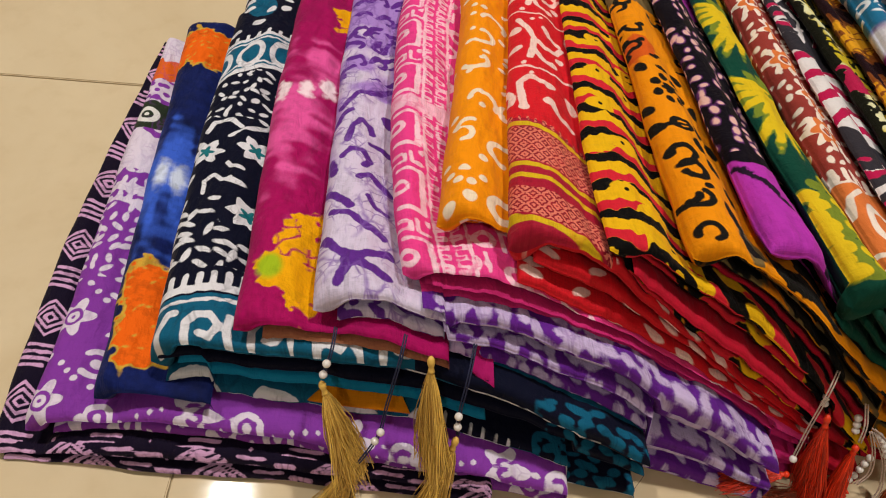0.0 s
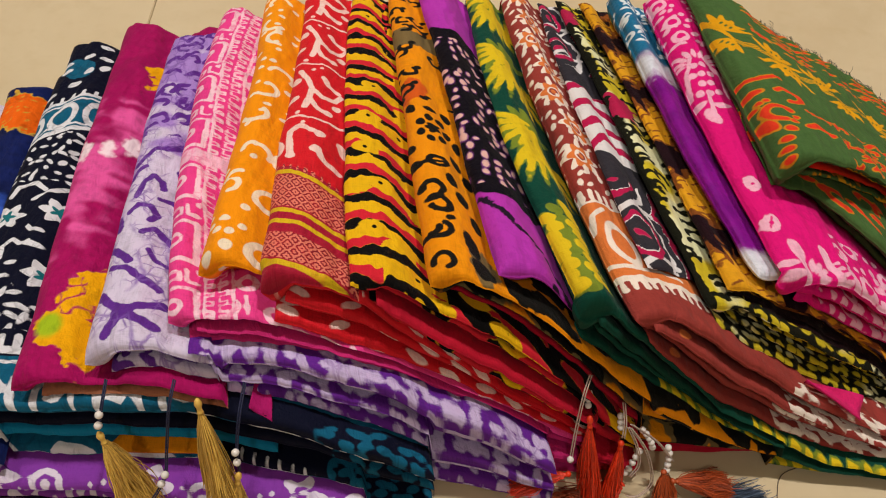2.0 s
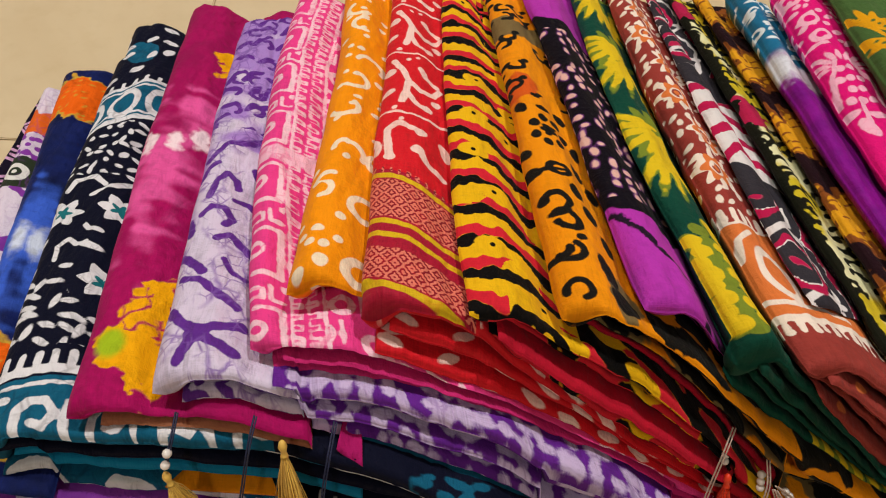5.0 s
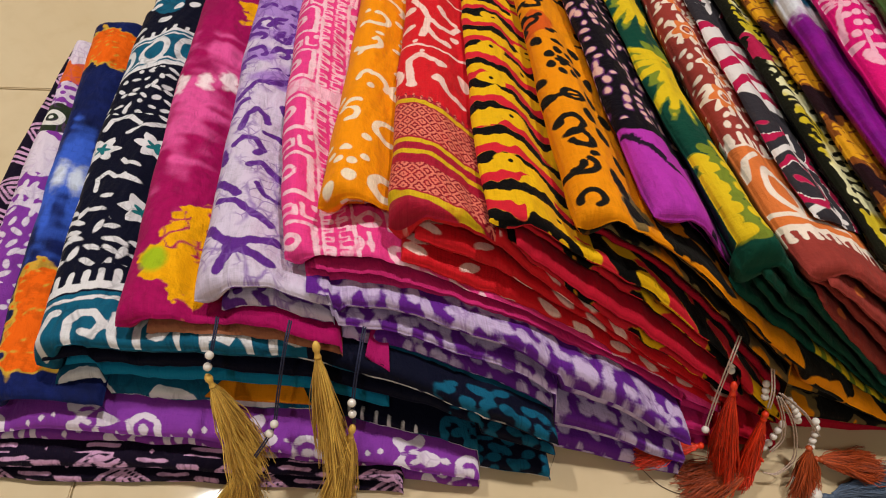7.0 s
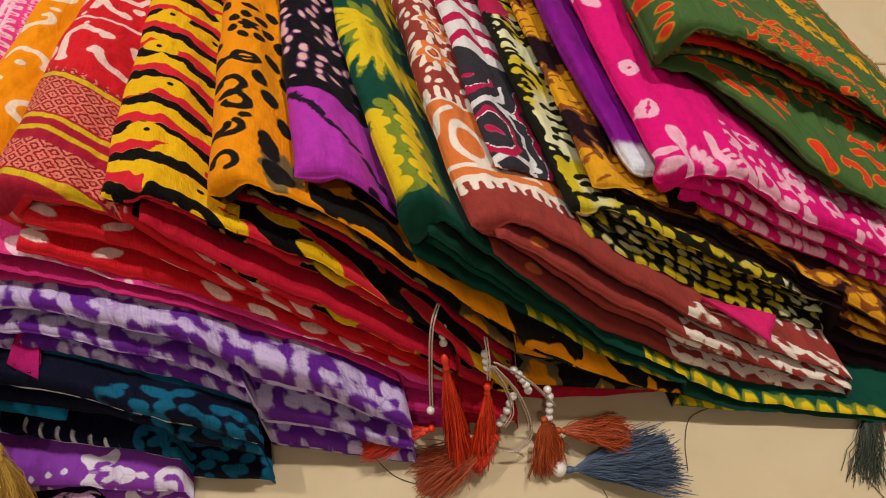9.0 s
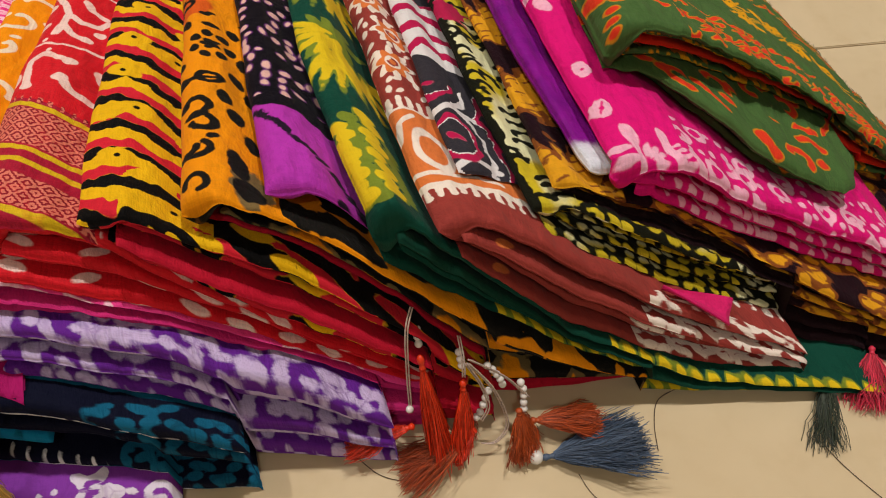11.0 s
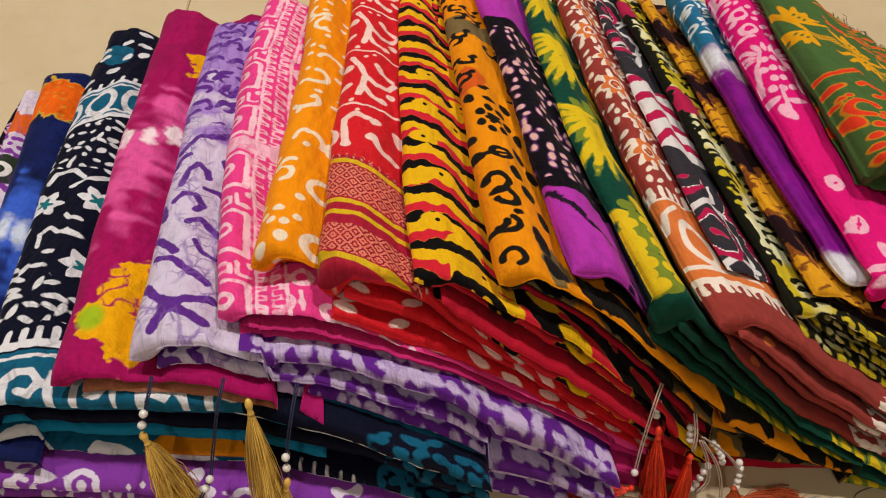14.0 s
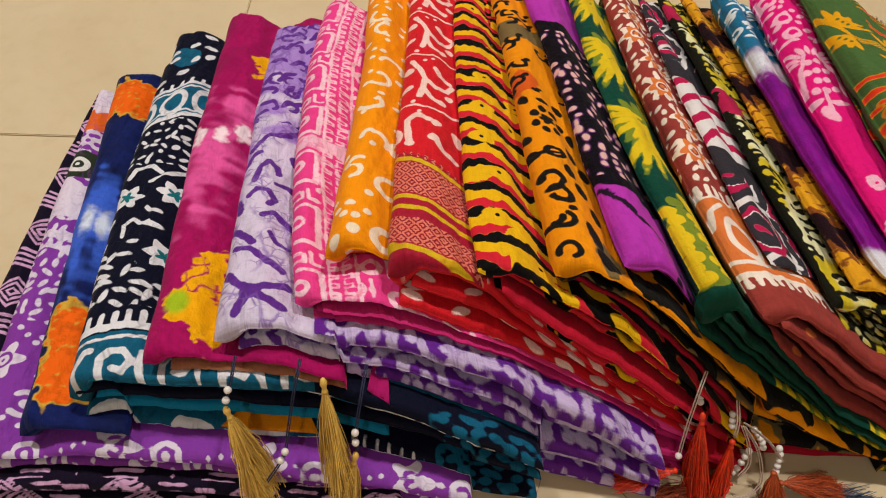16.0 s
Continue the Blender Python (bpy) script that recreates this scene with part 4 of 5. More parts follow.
def saree(key, label, material, design=no_print, inner=(), thing=None):
    """One bundle: an outer fold that wraps its left side, and the layers that show along the front; inner: (material, design, label) from the bottom up."""
    bu = BUNDLES[key]
    if thing is None:
        thing = tagged(new("folded_saree"), label, "folded saree", "fan of folded sarees")
    sheet("outer_fold", bu, material, thing, "wrap", 1.0, 0.0, bu.depth - bu.y0, 0.0, design, 0.015, 0.0055 if bu.layers > 2 else 0.009, bu.seed, coarse=0.0015 if key in ("forest", "flap", "hotpink") else 0.0038)
    n = bu.layers
    r = random.Random(bu.seed)
    for j in range(n - 1):
        cloth_in, print_in, note = inner[j % len(inner)] if inner else (material, design, "")
        sheet("fold_layer", bu, cloth_in, thing, (j + 0.06) / n, (j + 0.70) / n, 0.004 + 0.012 * r.random(), 0.06, (0.010 + 0.008 * r.random()) if key in HOLLOW else 0.007 - 0.011 * r.random(),
              print_in, 0.004, 0.0032, bu.seed + 31 * j + 7, flip=0.0 if inner else 0.05 + 0.06 * j, label=note, end=ENDS.get((key, j)))
    return thing


# ---- floor ----
n = Nodes("tile")
oc = n.coords("Object")
c1 = n.noise(oc, 3.5, 5.0, 0.6, 0.6)
c2 = n.noise(oc, 45.0, 4.0)
col = n.mix(n.ramp(c1, 0.3, 0.7), rgb("c9b491"), rgb("d5c3a2"))
col = n.mix(n.ramp(c2, 0.45, 0.8, 0.0, 0.25), col, rgb("bda680"))
n.put(col, n.bsdf.inputs["Base Color"])
n.put(n.ramp(c2, 0.2, 0.8, 0.035, 0.06), n.bsdf.inputs["Roughness"])
n.put(n.bump(c1, 0.05, 0.002), n.bsdf.inputs["Normal"])
TILE = n.mat
GROUT = plain("grout", rgb("ab9a7a"), 0.9, vary=0.3, scale=120)

WALL = plain("wall_paint", (0.5, 0.46, 0.4), 0.8, vary=0.04, scale=6)
CEIL = plain("ceiling_paint", (0.8, 0.79, 0.76), 0.9, vary=0.03, scale=5)


def box(name, x0, x1, y0, y1, z0, z1, material, parent=None, bevel=0.0):
    bm = bmesh.new()
    bmesh.ops.create_cube(bm, size=1)
    for v in bm.verts:
        v.co = Vector(((x0 + x1) / 2 + v.co.x * (x1 - x0), (y0 + y1) / 2 + v.co.y * (y1 - y0), (z0 + z1) / 2 + v.co.z * (z1 - z0)))
    if bevel:
        bmesh.ops.bevel(bm, geom=list(bm.edges), offset=bevel, segments=2, affect="EDGES")
    ob = part(name, bm, material, parent)
    ob.data.polygons.foreach_set("use_smooth", np.zeros(len(ob.data.polygons), bool))
    return ob


floor = tagged(box("floor", -2.6, 2.8, -2.2, 3.0, -0.06, -0.0025, GROUT), "cream ceramic tile floor with thin joints", "floor", kind="structure")
tile_mesh = None
for i in range(-2, 3):
    for j in range(-4, 5):
        x0, y0 = -0.29 + 1.2 * i, 0.284 + 0.6 * j
        if tile_mesh is None:
            t0 = box("tile", 0.0007, 1.1993, 0.0007, 0.5993, -0.012, 0.0, TILE, floor, 0.0008)
            tile_mesh = t0.data
        else:
            t0 = new("tile", tile_mesh)
            t0.parent = floor
        t0.location = (x0, y0, 0)
for name, b in (("wall_west", (-2.7, -2.6, -2.2, 3.0, 0, 2.8)), ("wall_east", (2.8, 2.9, -2.2, 3.0, 0, 2.8)), ("wall_north", (-2.7, 2.9, 3.0, 3.1, 0, 2.8)), ("wall_south", (-2.7, 2.9, -2.3, -2.2, 0, 2.8))):
    tagged(box(name, *b, WALL), "plain cream painted wall", "wall", kind="structure")
tagged(box("ceiling", -2.7, 2.9, -2.3, 3.1, 2.8, 2.9, CEIL), "plain white ceiling", "ceiling", kind="structure")

# ---- ceiling lamps, and one added as front fill ----
n = Nodes("lamp_glow")
n.put((1.0, 0.93, 0.82), n.bsdf.inputs["Emission Color"])
n.bsdf.inputs["Emission Strength"].default_value = 6.0
GLOW = n.mat
RIM = plain("lamp_rim", (0.8, 0.8, 0.8), 0.4)


def ceiling_lamp(x, y):
    lamp = new("ceiling_lamp")
    lamp.location = (x, y, 2.8)
    tagged(lamp, "round flush white ceiling lamp, switched on; the front one an added fill", "ceiling lamp", "ceiling lamps")
    for name, r, d, m in (("rim", 0.075, 0.012, RIM), ("diffuser", 0.058, 0.016, GLOW)):
        bm = bmesh.new()
        bmesh.ops.create_cone(bm, cap_ends=True, segments=40, radius1=r * 0.96, radius2=r, depth=d)
        bmesh.ops.translate(bm, verts=bm.verts, vec=(0, 0, -d / 2))
        part(name, bm, m, lamp)
    return lamp


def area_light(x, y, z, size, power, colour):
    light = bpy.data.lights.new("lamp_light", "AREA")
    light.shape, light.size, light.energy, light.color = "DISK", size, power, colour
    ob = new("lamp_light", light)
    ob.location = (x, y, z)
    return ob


# The last, at y -1.5, is an unseen fill lamp added to brighten the fronts.
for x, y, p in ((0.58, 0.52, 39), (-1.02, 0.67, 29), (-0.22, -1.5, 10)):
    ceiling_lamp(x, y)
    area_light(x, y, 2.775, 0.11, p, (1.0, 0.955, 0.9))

# ---- the sarees, from the lowest to the topmost ----
WHITE = rgb("ddd3dd")
SAREES = [
    ("black", "dark aubergine batik saree with lilac diamonds, lowest on the floor", cloth("aubergine_batik", rgb("150d22"), [("a", rgb("d3a3cb"), 0.35, 0.9)], crackle=0.4), d_black),
    ("lilac", "bright purple batik saree with white flowers and dots", cloth("purple_batik", rgb("83389f"), [("a", rgb("dccfe0"), 0.35, 0.9), ("b", rgb("2b3526"), 0.4, 0.8), ("c", rgb("e2dfdc"), 0.35, 0.5), ("d", rgb("dd6420"), 0.5, 1.0)], crackle=0.25), d_lilac),
    ("blue", "blue tie-dyed saree with orange blooms", cloth("blue_tie_dye", rgb("152260"), [("d", rgb("3a5fcc"), 6.0, 5.0), ("b", rgb("cfa23a"), 1.2, 1.5), ("a", rgb("ec6410"), 0.7, 1.5), ("c", rgb("d3dcf2"), 3.0, 3.0)], mottle=0.9, shade=rgb("0f173f")), d_blue),
    ("navy", "navy and teal batik saree with white leaves", cloth("navy_batik", rgb("0a0d22"), [("a", rgb("115a78"), 0.4, 0.6), ("b", rgb("dcdbe0"), 0.35, 0.7), ("c", rgb("1a6f78"), 0.4, 0.6)], crackle=0.32), d_navy),
    ("magenta", "magenta tie-dyed saree with a yellow burst", cloth("magenta_tie_dye", rgb("aa0d5c"), [("a", rgb("e0559c"), 6.0, 6.0), ("b", rgb("f2d9e2"), 2.2, 3.0), ("c", rgb("eea808"), 0.9, 1.6), ("d", rgb("9fb81e"), 2.4, 2.0)], mottle=0.6, shade=rgb("920c50")), d_magenta),
    ("lavender", "white and purple batik saree with a loose front fold", cloth("lavender_batik", rgb("d2c5de"), [("b", rgb("a683cc"), 4.0, 5.0), ("a", rgb("5f2c8c"), 0.45, 0.8)], mottle=0.4, crackle=0.75, thread=0.2, vein=rgb("7d55a8")), d_lavender),
    ("violet", "violet batik saree with white brushed spots", cloth("violet_batik", rgb("64258f"), [("a", rgb("c8b4dc"), 0.8, 2.2)], mottle=0.5, crackle=0.4, thread=0.3), d_violet),
    ("pink", "pink batik saree with pale key pattern", cloth("pink_batik", rgb("e63f8c"), [("a", rgb("f3c6d6"), 0.45, 1.0), ("b", rgb("f0b8cf"), 1.2, 3.0)], mottle=0.35, crackle=0.5, thread=0.15), d_pink),
    ("orange", "orange batik saree with cream dots", cloth("orange_batik", rgb("f29209"), [("a", rgb("f0dcc0"), 0.35, 0.5)], crackle=0.1), d_orange),
    ("red", "red batik saree with a gold woven border", cloth("red_batik", rgb("d31c28"), [("b", rgb("a51a34"), 0.3, 0.2), ("d", rgb("dd7a66"), 0.3, 0.2), ("c", rgb("d6b01c"), 0.3, 0.4), ("a", rgb("f0cdc4"), 0.35, 0.7)], crackle=0.2, thread=0.35, gloss=0.6, zari="d"), d_red),
    ("tiger", "yellow, red and black striped batik saree", cloth("striped_batik", rgb("e6b212"), [("a", rgb("0a0808"), 0.3, 0.9), ("b", rgb("cf2233"), 0.3, 0.9), ("c", rgb("0a0808"), 0.3, 0.3)], crackle=0.0), d_tiger),
    ("amber", "amber batik saree with charcoal scrolls", cloth("amber_batik", rgb("ec900a"), [("b", rgb("77623c"), 0.8, 1.5), ("c", rgb("d4591a"), 2.0, 3.0), ("a", rgb("171512"), 0.4, 0.7)], mottle=0.35), d_amber),
    ("purple", "black and violet tie-dyed saree with pale dots", cloth("dotted_tie_dye", rgb("0e0914"), [("d", rgb("7a3a86"), 0.8, 1.0), ("a", rgb("e0b3a8"), 0.5, 0.8), ("b", rgb("b234ac"), 0.8, 1.5), ("c", rgb("221328"), 0.9, 2.0)], mottle=0.4), d_purple),
    ("green", "dark green batik saree with yellow ferns", cloth("green_batik", rgb("0d4335"), [("b", rgb("76852a"), 0.4, 0.8), ("a", rgb("dcbb1e"), 0.4, 0.8)], mottle=0.35), d_green),
    ("rust", "rust batik saree with white and orange flowers", cloth("rust_batik", rgb("953a34"), [("a", rgb("ecdccf"), 0.35, 0.8), ("b", rgb("db773c"), 0.4, 0.6), ("c", rgb("ecdccf"), 0.35, 0.5)], mottle=0.35), d_rust),
    ("grey", "grey, white and crimson batik saree", cloth("grey_batik", rgb("322f36"), [("a", rgb("dcd6d6"), 0.4, 0.8), ("b", rgb("b5184c"), 0.4, 0.9)], mottle=0.3), d_grey),
    ("olive", "olive and yellow batik saree with dark marks", cloth("olive_batik", rgb("c9b326"), [("b", rgb("dfdcae"), 2.5, 3.0), ("a", rgb("15160b"), 0.45, 0.9), ("c", rgb("b01d4a"), 0.5, 1.0)], mottle=0.4), d_olive),
    ("brown", "maroon batik saree with golden leaves", cloth("maroon_batik", rgb("200b13"), [("b", rgb("874a1e"), 0.4, 0.8), ("a", rgb("dd9c1e"), 0.4, 0.8)], mottle=0.35), d_brown),
    ("dipdye", "purple, white and blue dip-dyed saree", cloth("dip_dye", rgb("8c1290"), [("b", rgb("1f6c94"), 3.0, 3.0), ("a", rgb("d9dbe6"), 3.0, 4.0), ("c", rgb("d9e2e6"), 0.4, 0.6)], mottle=0.4, shade=rgb("6f0d7a"), gloss=0.5), d_dipdye),
    ("hotpink", "hot pink batik saree with pale leaf sprays", cloth("hot_pink_batik", rgb("dc1276"), [("a", rgb("f0b0c8"), 0.45, 1.0)], mottle=0.4, crackle=0.15), d_hotpink),
]
TEAL = cloth("teal_cotton", rgb("0f7da6"), mottle=0.3)
TAN = cloth("tan_cotton", rgb("a5694e"), mottle=0.3)
DEEP_PINK = cloth("deep_pink_cotton", rgb("c72a72"), [("a", rgb("f0b8cf"), 0.6, 1.2)], mottle=0.35)
CRIMSON = cloth("crimson_cotton", rgb("b5152e"), mottle=0.35)
MAROON = cloth("maroon_cotton", rgb("1d0b10"), mottle=0.3)
DEEP_GREEN = cloth("deep_green_cotton", rgb("0c3b2d"), mottle=0.35)
SCARLET = cloth("scarlet_cotton", rgb("e2351f"), mottle=0.3)
MAT = {key: material for key, _, material, _ in SAREES}
INNER = {
    "black": ((MAT["black"], d_black, ""),),
    "lilac": ((MAT["lilac"], d_lilac, ""),),
    "lavender": ((MAT["lavender"], under(d_lavender), ""),),
    "navy": ((MAT["navy"], d_navy_front, ""), (TEAL, no_print, "plain teal cotton layer"), (MAT["navy"], d_navy_side, "")),
    "magenta": ((TAN, no_print, "plain tan layer"),),
    "pink": ((DEEP_PINK, no_print, ""), (DEEP_PINK, under(d_pink), ""), (DEEP_PINK, no_print, "")),
    "red": ((MAT["red"], under(d_red), ""),),
    "tiger": ((MAT["tiger"], under(d_tiger), ""), (CRIMSON, no_print, "plain crimson layer"), (MAT["tiger"], under(d_tiger), "")),
    "amber": ((CRIMSON, no_print, "plain crimson layer"), (MAT["amber"], d_amber_front, ""), (MAT["amber"], d_amber_front, "")),
    "green": ((MAT["green"], d_green_front, ""), (MAT["green"], no_print, ""), (DEEP_GREEN, no_print, "")),
    "rust": ((MAT["rust"], d_rust_front, ""), (MAT["rust"], d_rust_front, "")),
    "olive": ((MAT["olive"], under(d_olive), ""),),
    "brown": ((MAROON, no_print, "plain dark maroon layer"), (MAROON, no_print, "plain dark maroon layer"), (MAT["brown"], under(d_brown), ""), (MAT["brown"], under(d_brown), "")),
    "hotpink": ((MAT["hotpink"], under(d_hotpink), ""),),
}
for key, label, material, design in SAREES:
    saree(key, label, material, design, INNER.get(key, ()))
FOREST = cloth("forest_batik", rgb("466434"), [("b", rgb("c8801c"), 0.3, 0.4), ("a", rgb("dd3a20"), 0.35, 0.5), ("c", rgb("dd9c10"), 0.35, 0.6)], mottle=0.35)
top = saree("forest", "dark green batik saree with red curls, loosely folded on top", FOREST, d_forest,
            ((FOREST, d_forest_inner, ""), (SCARLET, no_print, "plain scarlet layer"), (FOREST, d_forest_inner, "")))
saree("flap", "", FOREST, d_flap, ((FOREST, d_flap, ""),), top)


# ---- tassels, cords and pearls ----
PEARL = plain("pearl", (0.76, 0.71, 0.66), 0.16, vary=0.06, scale=200)
PEARL.node_tree.nodes["Principled BSDF"].inputs["Coat Weight"].default_value = 0.6
NAVY_CORD = plain("navy_cord", rgb("1a2040"), 0.7, vary=0.4, scale=900, bump=0.0005)
WHITE_CORD = plain("white_cord", rgb("b8a294"), 0.7, vary=0.25, scale=900, bump=0.0005)


def thread_material(name, colour):
    n = Nodes(name)
    geo = n.t.nodes.new("ShaderNodeNewGeometry")
    dark, lite = tuple(c * 0.5 for c in colour), tuple(min(1, c * 1.45) for c in colour)
    n.put(n.mix(geo.outputs["Random Per Island"], dark, lite), n.bsdf.inputs["Base Color"])
    n.bsdf.inputs["Roughness"].default_value = 0.5
    n.bsdf.inputs["Anisotropic"].default_value = 0.5
    n.bsdf.inputs["Sheen Weight"].default_value = 0.0
    return n.mat


GOLD = thread_material("gold_thread", rgb("eeb254"))
RED = thread_material("red_thread", rgb("dc3410"))
RUSTY = thread_material("rusty_thread", rgb("a8451a"))
SLATE = thread_material("slate_thread", rgb("46556b"))
DARK = thread_material("dark_green_thread", rgb("323a2c"))
ROSE = thread_material("rose_thread", rgb("cf2c48"))


def tube_points(points, radius, sides=4, close=True):
    """Vertices and faces of a bent round rod."""
    P = [Vector(p) for p in points]
    verts, faces = [], []
    for i, p in enumerate(P):
        t = (P[min(i + 1, len(P) - 1)] - P[max(i - 1, 0)]).normalized()
        a = t.cross(Vector((0.31, 0.17, 0.93))).normalized()
        b = t.cross(a)
        r = radius[i] if isinstance(radius, (list, tuple)) else radius
        for k in range(sides):
            an = 2 * math.pi * k / sides
            verts.append(p + (a * math.cos(an) + b * math.sin(an)) * r)
    for i in range(len(P) - 1):
        for k in range(sides):
            k2 = (k + 1) % sides
            faces.append((i * sides + k, i * sides + k2, (i + 1) * sides + k2, (i + 1) * sides + k))
    if close:
        faces.append(tuple(range(sides))[::-1])
        faces.append(tuple((len(P) - 1) * sides + k for k in range(sides)))
    return verts, faces


def spline(points, n):
    """A smooth line through the points."""
    P = np.array(points, float)
    t = np.linspace(0, len(P) - 1, n)
    out = []
    for v in t:
        i = min(int(v), len(P) - 2)
        f = v - i
        a, b, c, d = P[max(i - 1, 0)], P[i], P[i + 1], P[min(i + 2, len(P) - 1)]
        out.append(0.5 * (2 * b + (c - a) * f + (2 * a - 5 * b + 4 * c - d) * f ** 2 + (3 * b - a - 3 * c + d) * f ** 3))
    return [Vector(p) for p in out]


def rod(name, points, radius, material, parent, n=24, sides=6):
    v, f = tube_points(spline(points, n), radius, sides)
    return mesh_object(name, [tuple(p) for p in v], f, material, parent)


def pearl(parent, place, r=0.003):
    bm = bmesh.new()
    bmesh.ops.create_uvsphere(bm, u_segments=14, v_segments=10, radius=r)
    bmesh.ops.translate(bm, verts=bm.verts, vec=place)
    part("pearl", bm, PEARL, parent)


def skirt(parent, head, tip, spread, flat, material, count, seed, gap=0.12, straggle=0.06):
    """The loose threads below the bound head; flat: how much thinner the spray is upright than sideways."""
    r = random.Random(seed)
    head, tip = Vector(head), Vector(tip)
    axis = tip - head
    long = axis.length
    side = axis.cross(Vector((0, 0.45, 1))).normalized()
    up = side.cross(axis).normalized()
    verts, faces = [], []
    for i in range(count):
        a, q = r.uniform(0, 6.283), math.sqrt(r.random())
        ox, oy = math.cos(a) * q, math.sin(a) * q
        reach = r.uniform(0.74, 1.05)
        wild = r.random() < straggle
        k = 1.6 if wild else 1.0
        line = []
        bend = r.uniform(-1, 1)
        for j in range(7):
            f = j / 6
            w = 0.0022 + (spread - 0.0022) * f ** 0.75 * k
            p = head + axis * (f * reach * (1.08 if wild else 1.0)) + side * (ox * w + 0.0055 * bend * math.sin(f * 6 + a) * f + 0.0006 * math.sin(f * 17 + 9 * bend)) + up * (oy * w * flat + 0.0012 * math.sin(f * 5 + 2 * a) * f)
            p.z = max(p.z, 0.0006 + 0.0012 * abs(oy))
            line.append(p)
        v, fc = tube_points(line, [0.00028, 0.00028, 0.00028, 0.00027, 0.00026, 0.00024, 0.0002], 3, False)
        n0 = len(verts)
        verts += [tuple(p) for p in v]
        faces += [tuple(x + n0 for x in q2) for q2 in fc]
    return mesh_object("skirt", verts, faces, material, parent)


def bound_head(parent, a, b, r, material):
    a, b = Vector(a), Vector(b)
    pts = [a.lerp(b, k / 8) for k in range(9)]
    rad = [r * q for q in (0.35, 0.8, 1.0, 1.05, 0.95, 0.72, 0.68, 0.85, 1.0)]
    v, f = tube_points(pts, rad, 10)
    return mesh_object("head", [tuple(p) for p in v], f, material, parent)


def tassel(label, material, cord, cord_material, pearls, head, tip, spread, flat=0.5, count=1000, seed=1, big=0.0023, straggle=0.14):
    thing = new("tassel")
    tagged(thing, label, "tassel", "tassels along the front of the fan")
    if cord:
        rod("cord", cord, 0.00048, cord_material, thing)
        rod("cord", [(p[0] + 0.0012, p[1] - 0.0006, p[2] + 0.0004) for p in cord], 0.00042, cord_material, thing)
    for p in pearls:
        pearl(thing, p, big)
    h, t = Vector(head), Vector(tip)
    neck = h.lerp(t, 0.13)
    bound_head(thing, h, neck, 0.002, material)
    skirt(thing, neck, t, spread, flat, material, count, seed, straggle=straggle)
    return thing


TWINE = "gold thread tassel on a navy cord with pearls"
tassel(TWINE, GOLD, ((-0.184, 0.0, 0.127), (-0.185, -0.012, 0.122), (-0.190, -0.019, 0.107)), NAVY_CORD, ((-0.1865, -0.0165, 0.1175), (-0.1885, -0.0195, 0.1105)), (-0.190, -0.021, 0.105), (-0.174, -0.047, 0.047), 0.014, seed=3)
tassel(TWINE, GOLD, ((-0.148, 0.0, 0.126), (-0.150, -0.014, 0.120), (-0.156, -0.026, 0.092), (-0.160, -0.036, 0.074), (-0.170, -0.048, 0.062)), NAVY_CORD, ((-0.158, -0.036, 0.079), (-0.161, -0.039, 0.073)), (-0.174, -0.050, 0.060), (-0.190, -0.064, 0.006), 0.017, seed=4)
tassel("gold thread tassel hanging from a violet fold", GOLD, (), None, (), (-0.1335, -0.012, 0.127), (-0.129, -0.043, 0.054), 0.014, seed=5)
tassel(TWINE, GOLD, ((-0.112, 0.002, 0.118), (-0.114, -0.014, 0.112), (-0.117, -0.026, 0.094), (-0.117, -0.034, 0.080)), NAVY_CORD, ((-0.117, -0.029, 0.0935), (-0.117, -0.032, 0.0865)), (-0.117, -0.035, 0.079), (-0.131, -0.062, 0.010), 0.016, seed=6)
CORDED = "red thread tassel on a white cord with pearls"
tassel(CORDED, RED, ((0.088, 0.016, 0.096), (0.084, 0.006, 0.088), (0.083, -0.004, 0.060), (0.083, -0.014, 0.032)), WHITE_CORD, ((0.0907, 0.0126, 0.0777), (0.0908, 0.0102, 0.0736), (0.091, 0.008, 0.0698), (0.083, -0.014, 0.036),), (0.0905, 0.0, 0.072), (0.099, -0.030, 0.004), 0.012, seed=7)
tassel("red thread tassel lying on the floor", RED, (), None, (), (0.085, -0.019, 0.024), (0.047, -0.022, 0.012), 0.008, seed=8)
tassel("rusty red thread tassel spread on the floor", RUSTY, (), None, (), (0.118, -0.026, 0.020), (0.074, -0.040, 0.004), 0.017, 0.3, 320, seed=9)
tassel(CORDED, RED, ((0.112, 0.008, 0.074), (0.113, -0.002, 0.066), (0.113, -0.008, 0.056)), WHITE_CORD, ((0.1125, 0.0039, 0.0625), (0.1131, 0.0016, 0.0585), (0.1137, -0.0005, 0.0548),), (0.113, -0.009, 0.054), (0.112, -0.030, 0.006), 0.010, seed=10)
tassel(CORDED, RED, ((0.114, -0.006, 0.068), (0.122, -0.012, 0.052), (0.126, -0.018, 0.036), (0.122, -0.022, 0.026)), WHITE_CORD, ((0.1279, -0.01, 0.0381), (0.1261, -0.0122, 0.0343), (0.1246, -0.0145, 0.0302), (0.1228, -0.0169, 0.0261), (0.1207, -0.0185, 0.0233),), (0.119, -0.025, 0.022), (0.104, -0.034, 0.010), 0.006, seed=11)
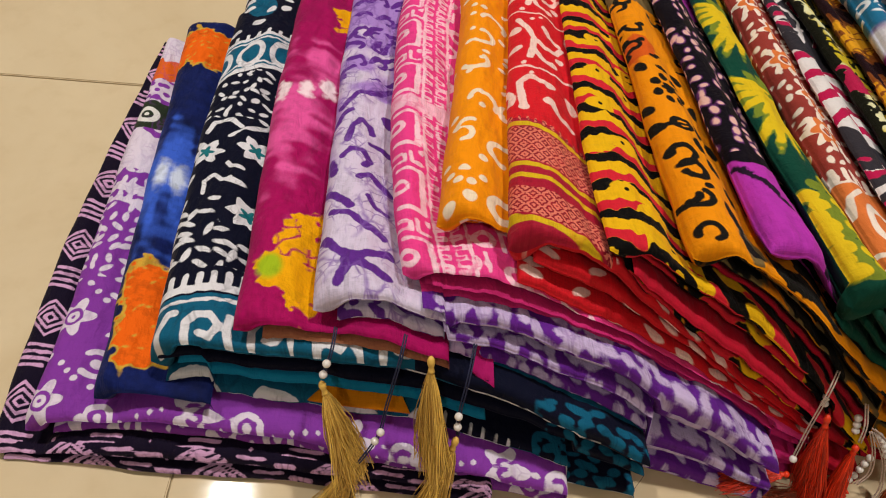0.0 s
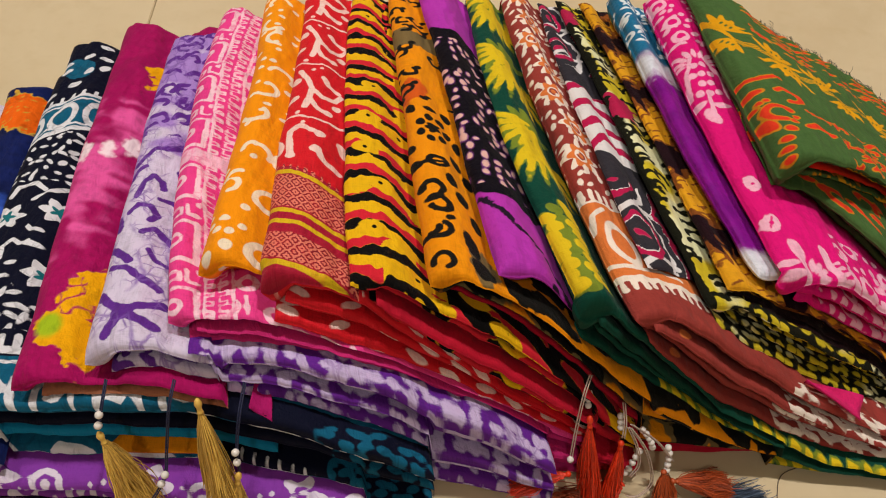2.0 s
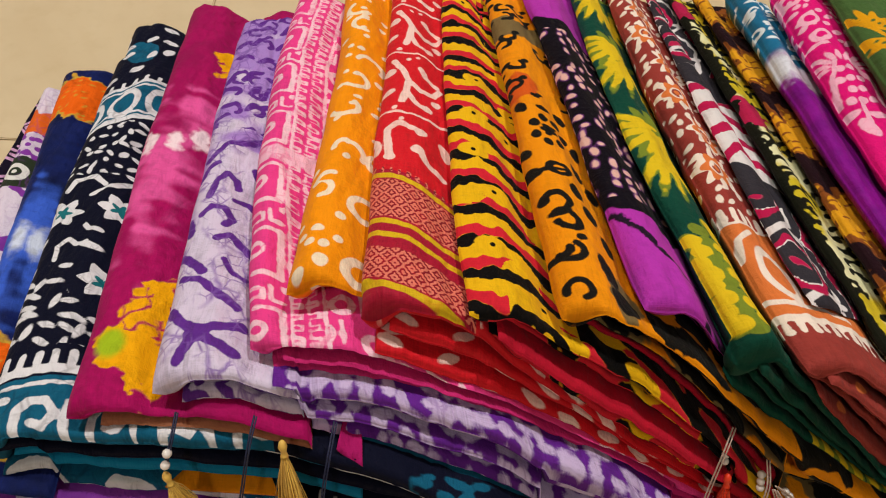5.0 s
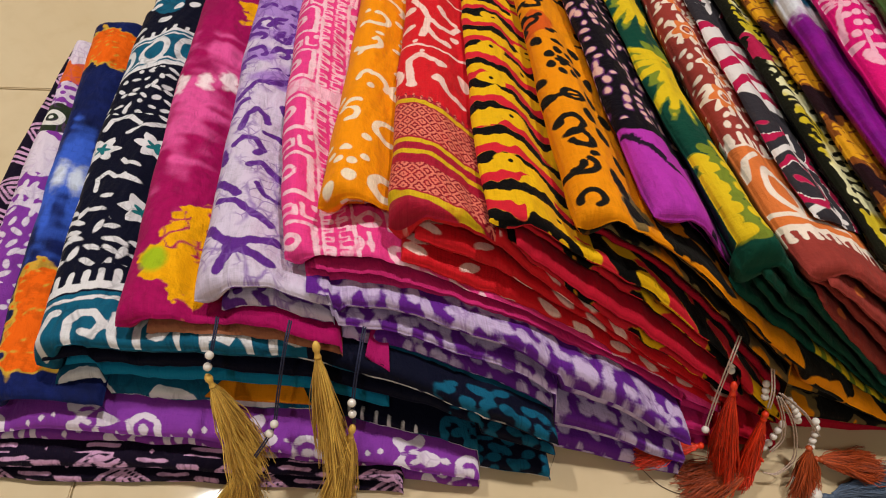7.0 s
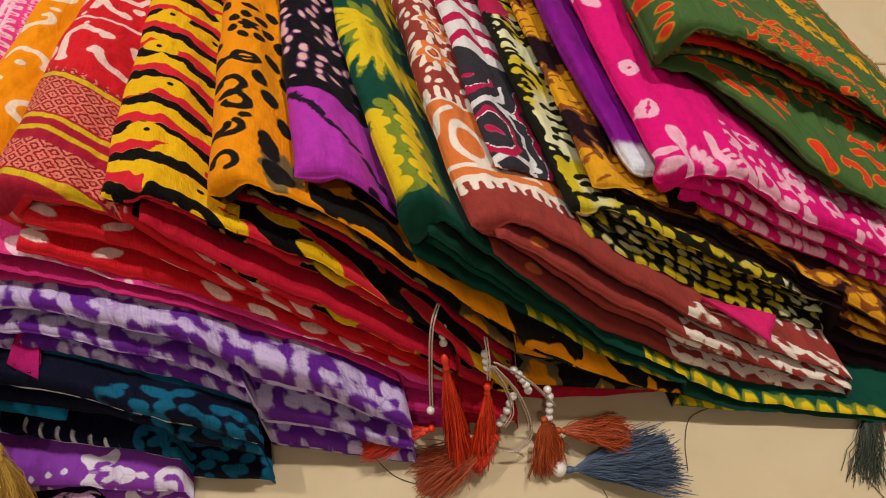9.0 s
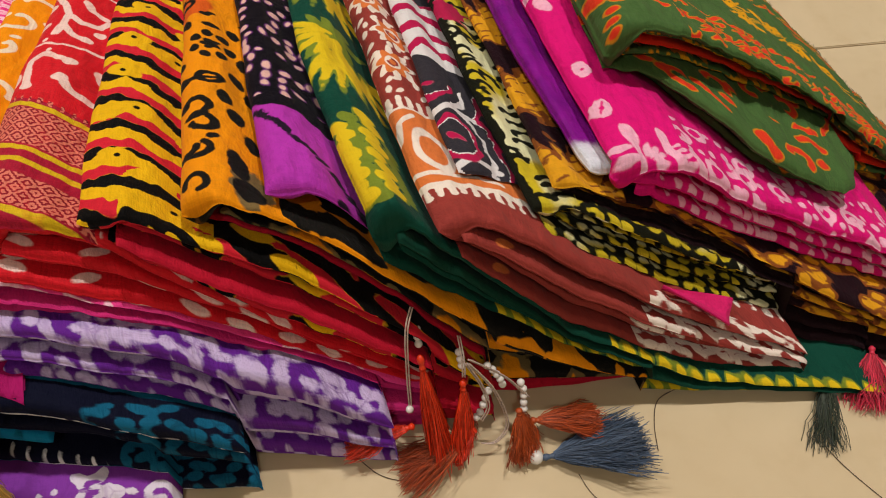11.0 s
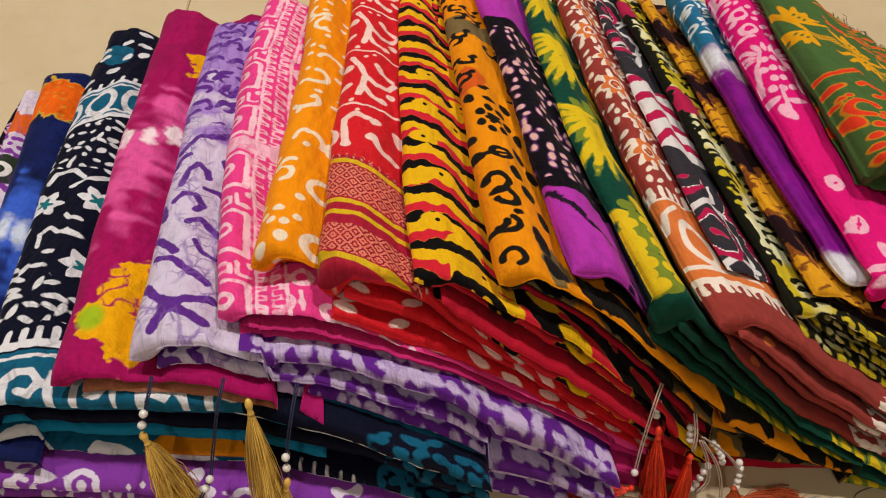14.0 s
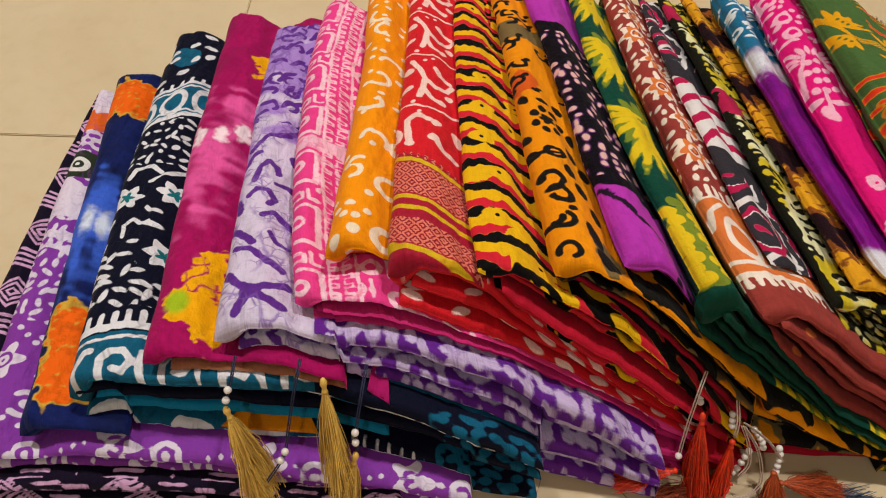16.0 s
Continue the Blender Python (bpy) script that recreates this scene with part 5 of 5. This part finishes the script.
tassel("rusty red tassel on a looped white cord", RUSTY, ((0.115, -0.006, 0.068), (0.129, -0.014, 0.048), (0.137, -0.024, 0.022), (0.130, -0.030, 0.012), (0.122, -0.030, 0.012)), WHITE_CORD, ((0.1279, -0.0016, 0.0529), (0.1307, -0.0031, 0.0502), (0.1329, -0.0048, 0.0473), (0.1348, -0.0065, 0.0443), (0.1361, -0.0084, 0.041),), (0.144, -0.020, 0.031), (0.148, -0.036, 0.003), 0.012, seed=12)
tassel("rusty red thread tassel lying on the floor", RUSTY, ((0.116, -0.004, 0.068), (0.136, -0.008, 0.050), (0.150, -0.014, 0.032)), WHITE_CORD, ((0.1466, -0.0086, 0.0406), (0.148, -0.0108, 0.0367), (0.1482, -0.0131, 0.0328), (0.1481, -0.0155, 0.0286), (0.1482, -0.0177, 0.0246),), (0.152, -0.022, 0.016), (0.193, -0.024, 0.008), 0.010, seed=13)
tassel("slate blue thread tassel with two pearls on the floor", SLATE, (), None, ((0.1445, -0.033, 0.005), (0.1525, -0.0405, 0.006)), (0.1555, -0.0415, 0.006), (0.214, -0.0405, 0.011), 0.017, 0.42, 1500, seed=14, big=0.0044)
tassel("dark green loose threads on the floor", DARK, (), None, (), (0.343, -0.014, 0.008), (0.325, -0.060, 0.003), 0.010, 0.25, 90, seed=15, straggle=0.35)
tassel("rose red thread tassel under a maroon fold", ROSE, (), None, (), (0.374, -0.004, 0.016), (0.362, -0.040, 0.004), 0.016, 0.35, 260, seed=16)

# ---- loose hairs of thread on the tiles ----
HAIR = plain("loose_thread", rgb("4a3a30"), 0.8, vary=0.2)
for pts in (((0.226, -0.045, 0.0006), (0.229, -0.028, 0.0006), (0.236, -0.014, 0.0008), (0.252, -0.008, 0.001)),
            ((0.176, -0.052, 0.0006), (0.182, -0.066, 0.0006), (0.196, -0.078, 0.0006)),
            ((0.325, -0.056, 0.001), (0.333, -0.072, 0.0006), (0.346, -0.092, 0.0006)),
            ((0.050, -0.024, 0.001), (0.062, -0.036, 0.0006), (0.075, -0.041, 0.0006), (0.082, -0.036, 0.0006))):
    th = rod("loose_thread", pts, 0.00028, HAIR, None, 20, 4)
    tagged(th, "single loose thread lying on the tiles", "thread", "loose threads")

# ---- corners of plain pieces that stick out between the folds ----
def cloth_corner(label, a, b, c, material, wave=0.002):
    """A thin double layer with its free edge from b to c."""
    k = 14
    a, b, c = Vector(a), Vector(b), Vector(c)
    verts, faces = [], []
    for layer in (0.0, -0.0022):
        for i in range(k + 1):
            for j in range(k + 1):
                f, g = 0.08 + 0.92 * i / k, j / k
                p = a.lerp(b, f).lerp(a.lerp(c, f), g)
                verts.append((p.x, p.y, p.z + layer + wave * math.sin(g * 5 + f * 3)))
    m = (k + 1) ** 2
    for i in range(k):
        for j in range(k):
            q0 = i * (k + 1) + j
            q = (q0, q0 + k + 1, q0 + k + 2, q0 + 1)
            faces += [q, tuple(x + m for x in q[::-1])]
    for j in range(k):
        q0 = k * (k + 1) + j
        faces.append((q0, q0 + m, q0 + m + 1, q0 + 1))
        q0 = j * (k + 1)
        faces.append((q0, q0 + m, q0 + m + k + 1, q0 + k + 1))
    return tagged(mesh_object("cloth_piece", verts, faces, material, uv=[(v[0], v[1]) for v in verts]), label, "cloth piece", "plain cloth pieces")


cloth_corner("plain rose pink cloth corner between rust and olive folds", (0.2223, 0.0173, 0.0871), (0.2637, -0.0021, 0.0669), (0.2741, 0.0162, 0.0610), cloth("rose_cotton", rgb("d8246c"), mottle=0.3))
cloth_corner("plain orange cloth edge above the purple saree", (-0.17, 0.03, 0.056), (-0.205, -0.0120, 0.056), (-0.145, -0.0135, 0.053), cloth("orange_cotton", rgb("e58a10"), mottle=0.3), 0.0008)
cloth_corner("plain magenta cloth tip below the violet saree", (-0.105, 0.05, 0.105), (-0.112, -0.004, 0.098), (-0.099, -0.010, 0.091), cloth("magenta_cotton", rgb("a51660"), mottle=0.3), 0.001)

# ---- frayed threads along the far edge of the top saree ----
fr = random.Random(5)
bu = BUNDLES["forest"]
verts, faces = [], []
SS = np.array([fr.uniform(0.05, 0.274) for _ in range(260)])
YY = bu.back(SS)
XX = bu.edge(YY) + SS
ZZ = bu.top(XX, YY - 0.004)
for x, y, z in zip(XX.tolist(), YY.tolist(), ZZ.tolist()):
    l = fr.uniform(0.0007, 0.002) if fr.random() < 0.95 else fr.uniform(0.003, 0.006)
    an = fr.uniform(0.2, 1.6)
    p0 = Vector((x, y - 0.004, max(z - 0.001, 0.001)))
    p1 = p0 + Vector((math.cos(an) * l, math.sin(an) * l + 0.003, fr.uniform(-0.3, 0.5) * l))
    p2 = p1 + Vector((math.cos(an + 0.5) * l, math.sin(an + 0.5) * l, -0.3 * l))
    v, f = tube_points([p0, p1, p2], 0.0002, 3, False)
    n0 = len(verts)
    verts += [tuple(p) for p in v]
    faces += [tuple(q + n0 for q in t) for t in f]
tagged(mesh_object("frayed_threads", verts, faces, DARK, top, "frayed dark threads"), kind="stuff")
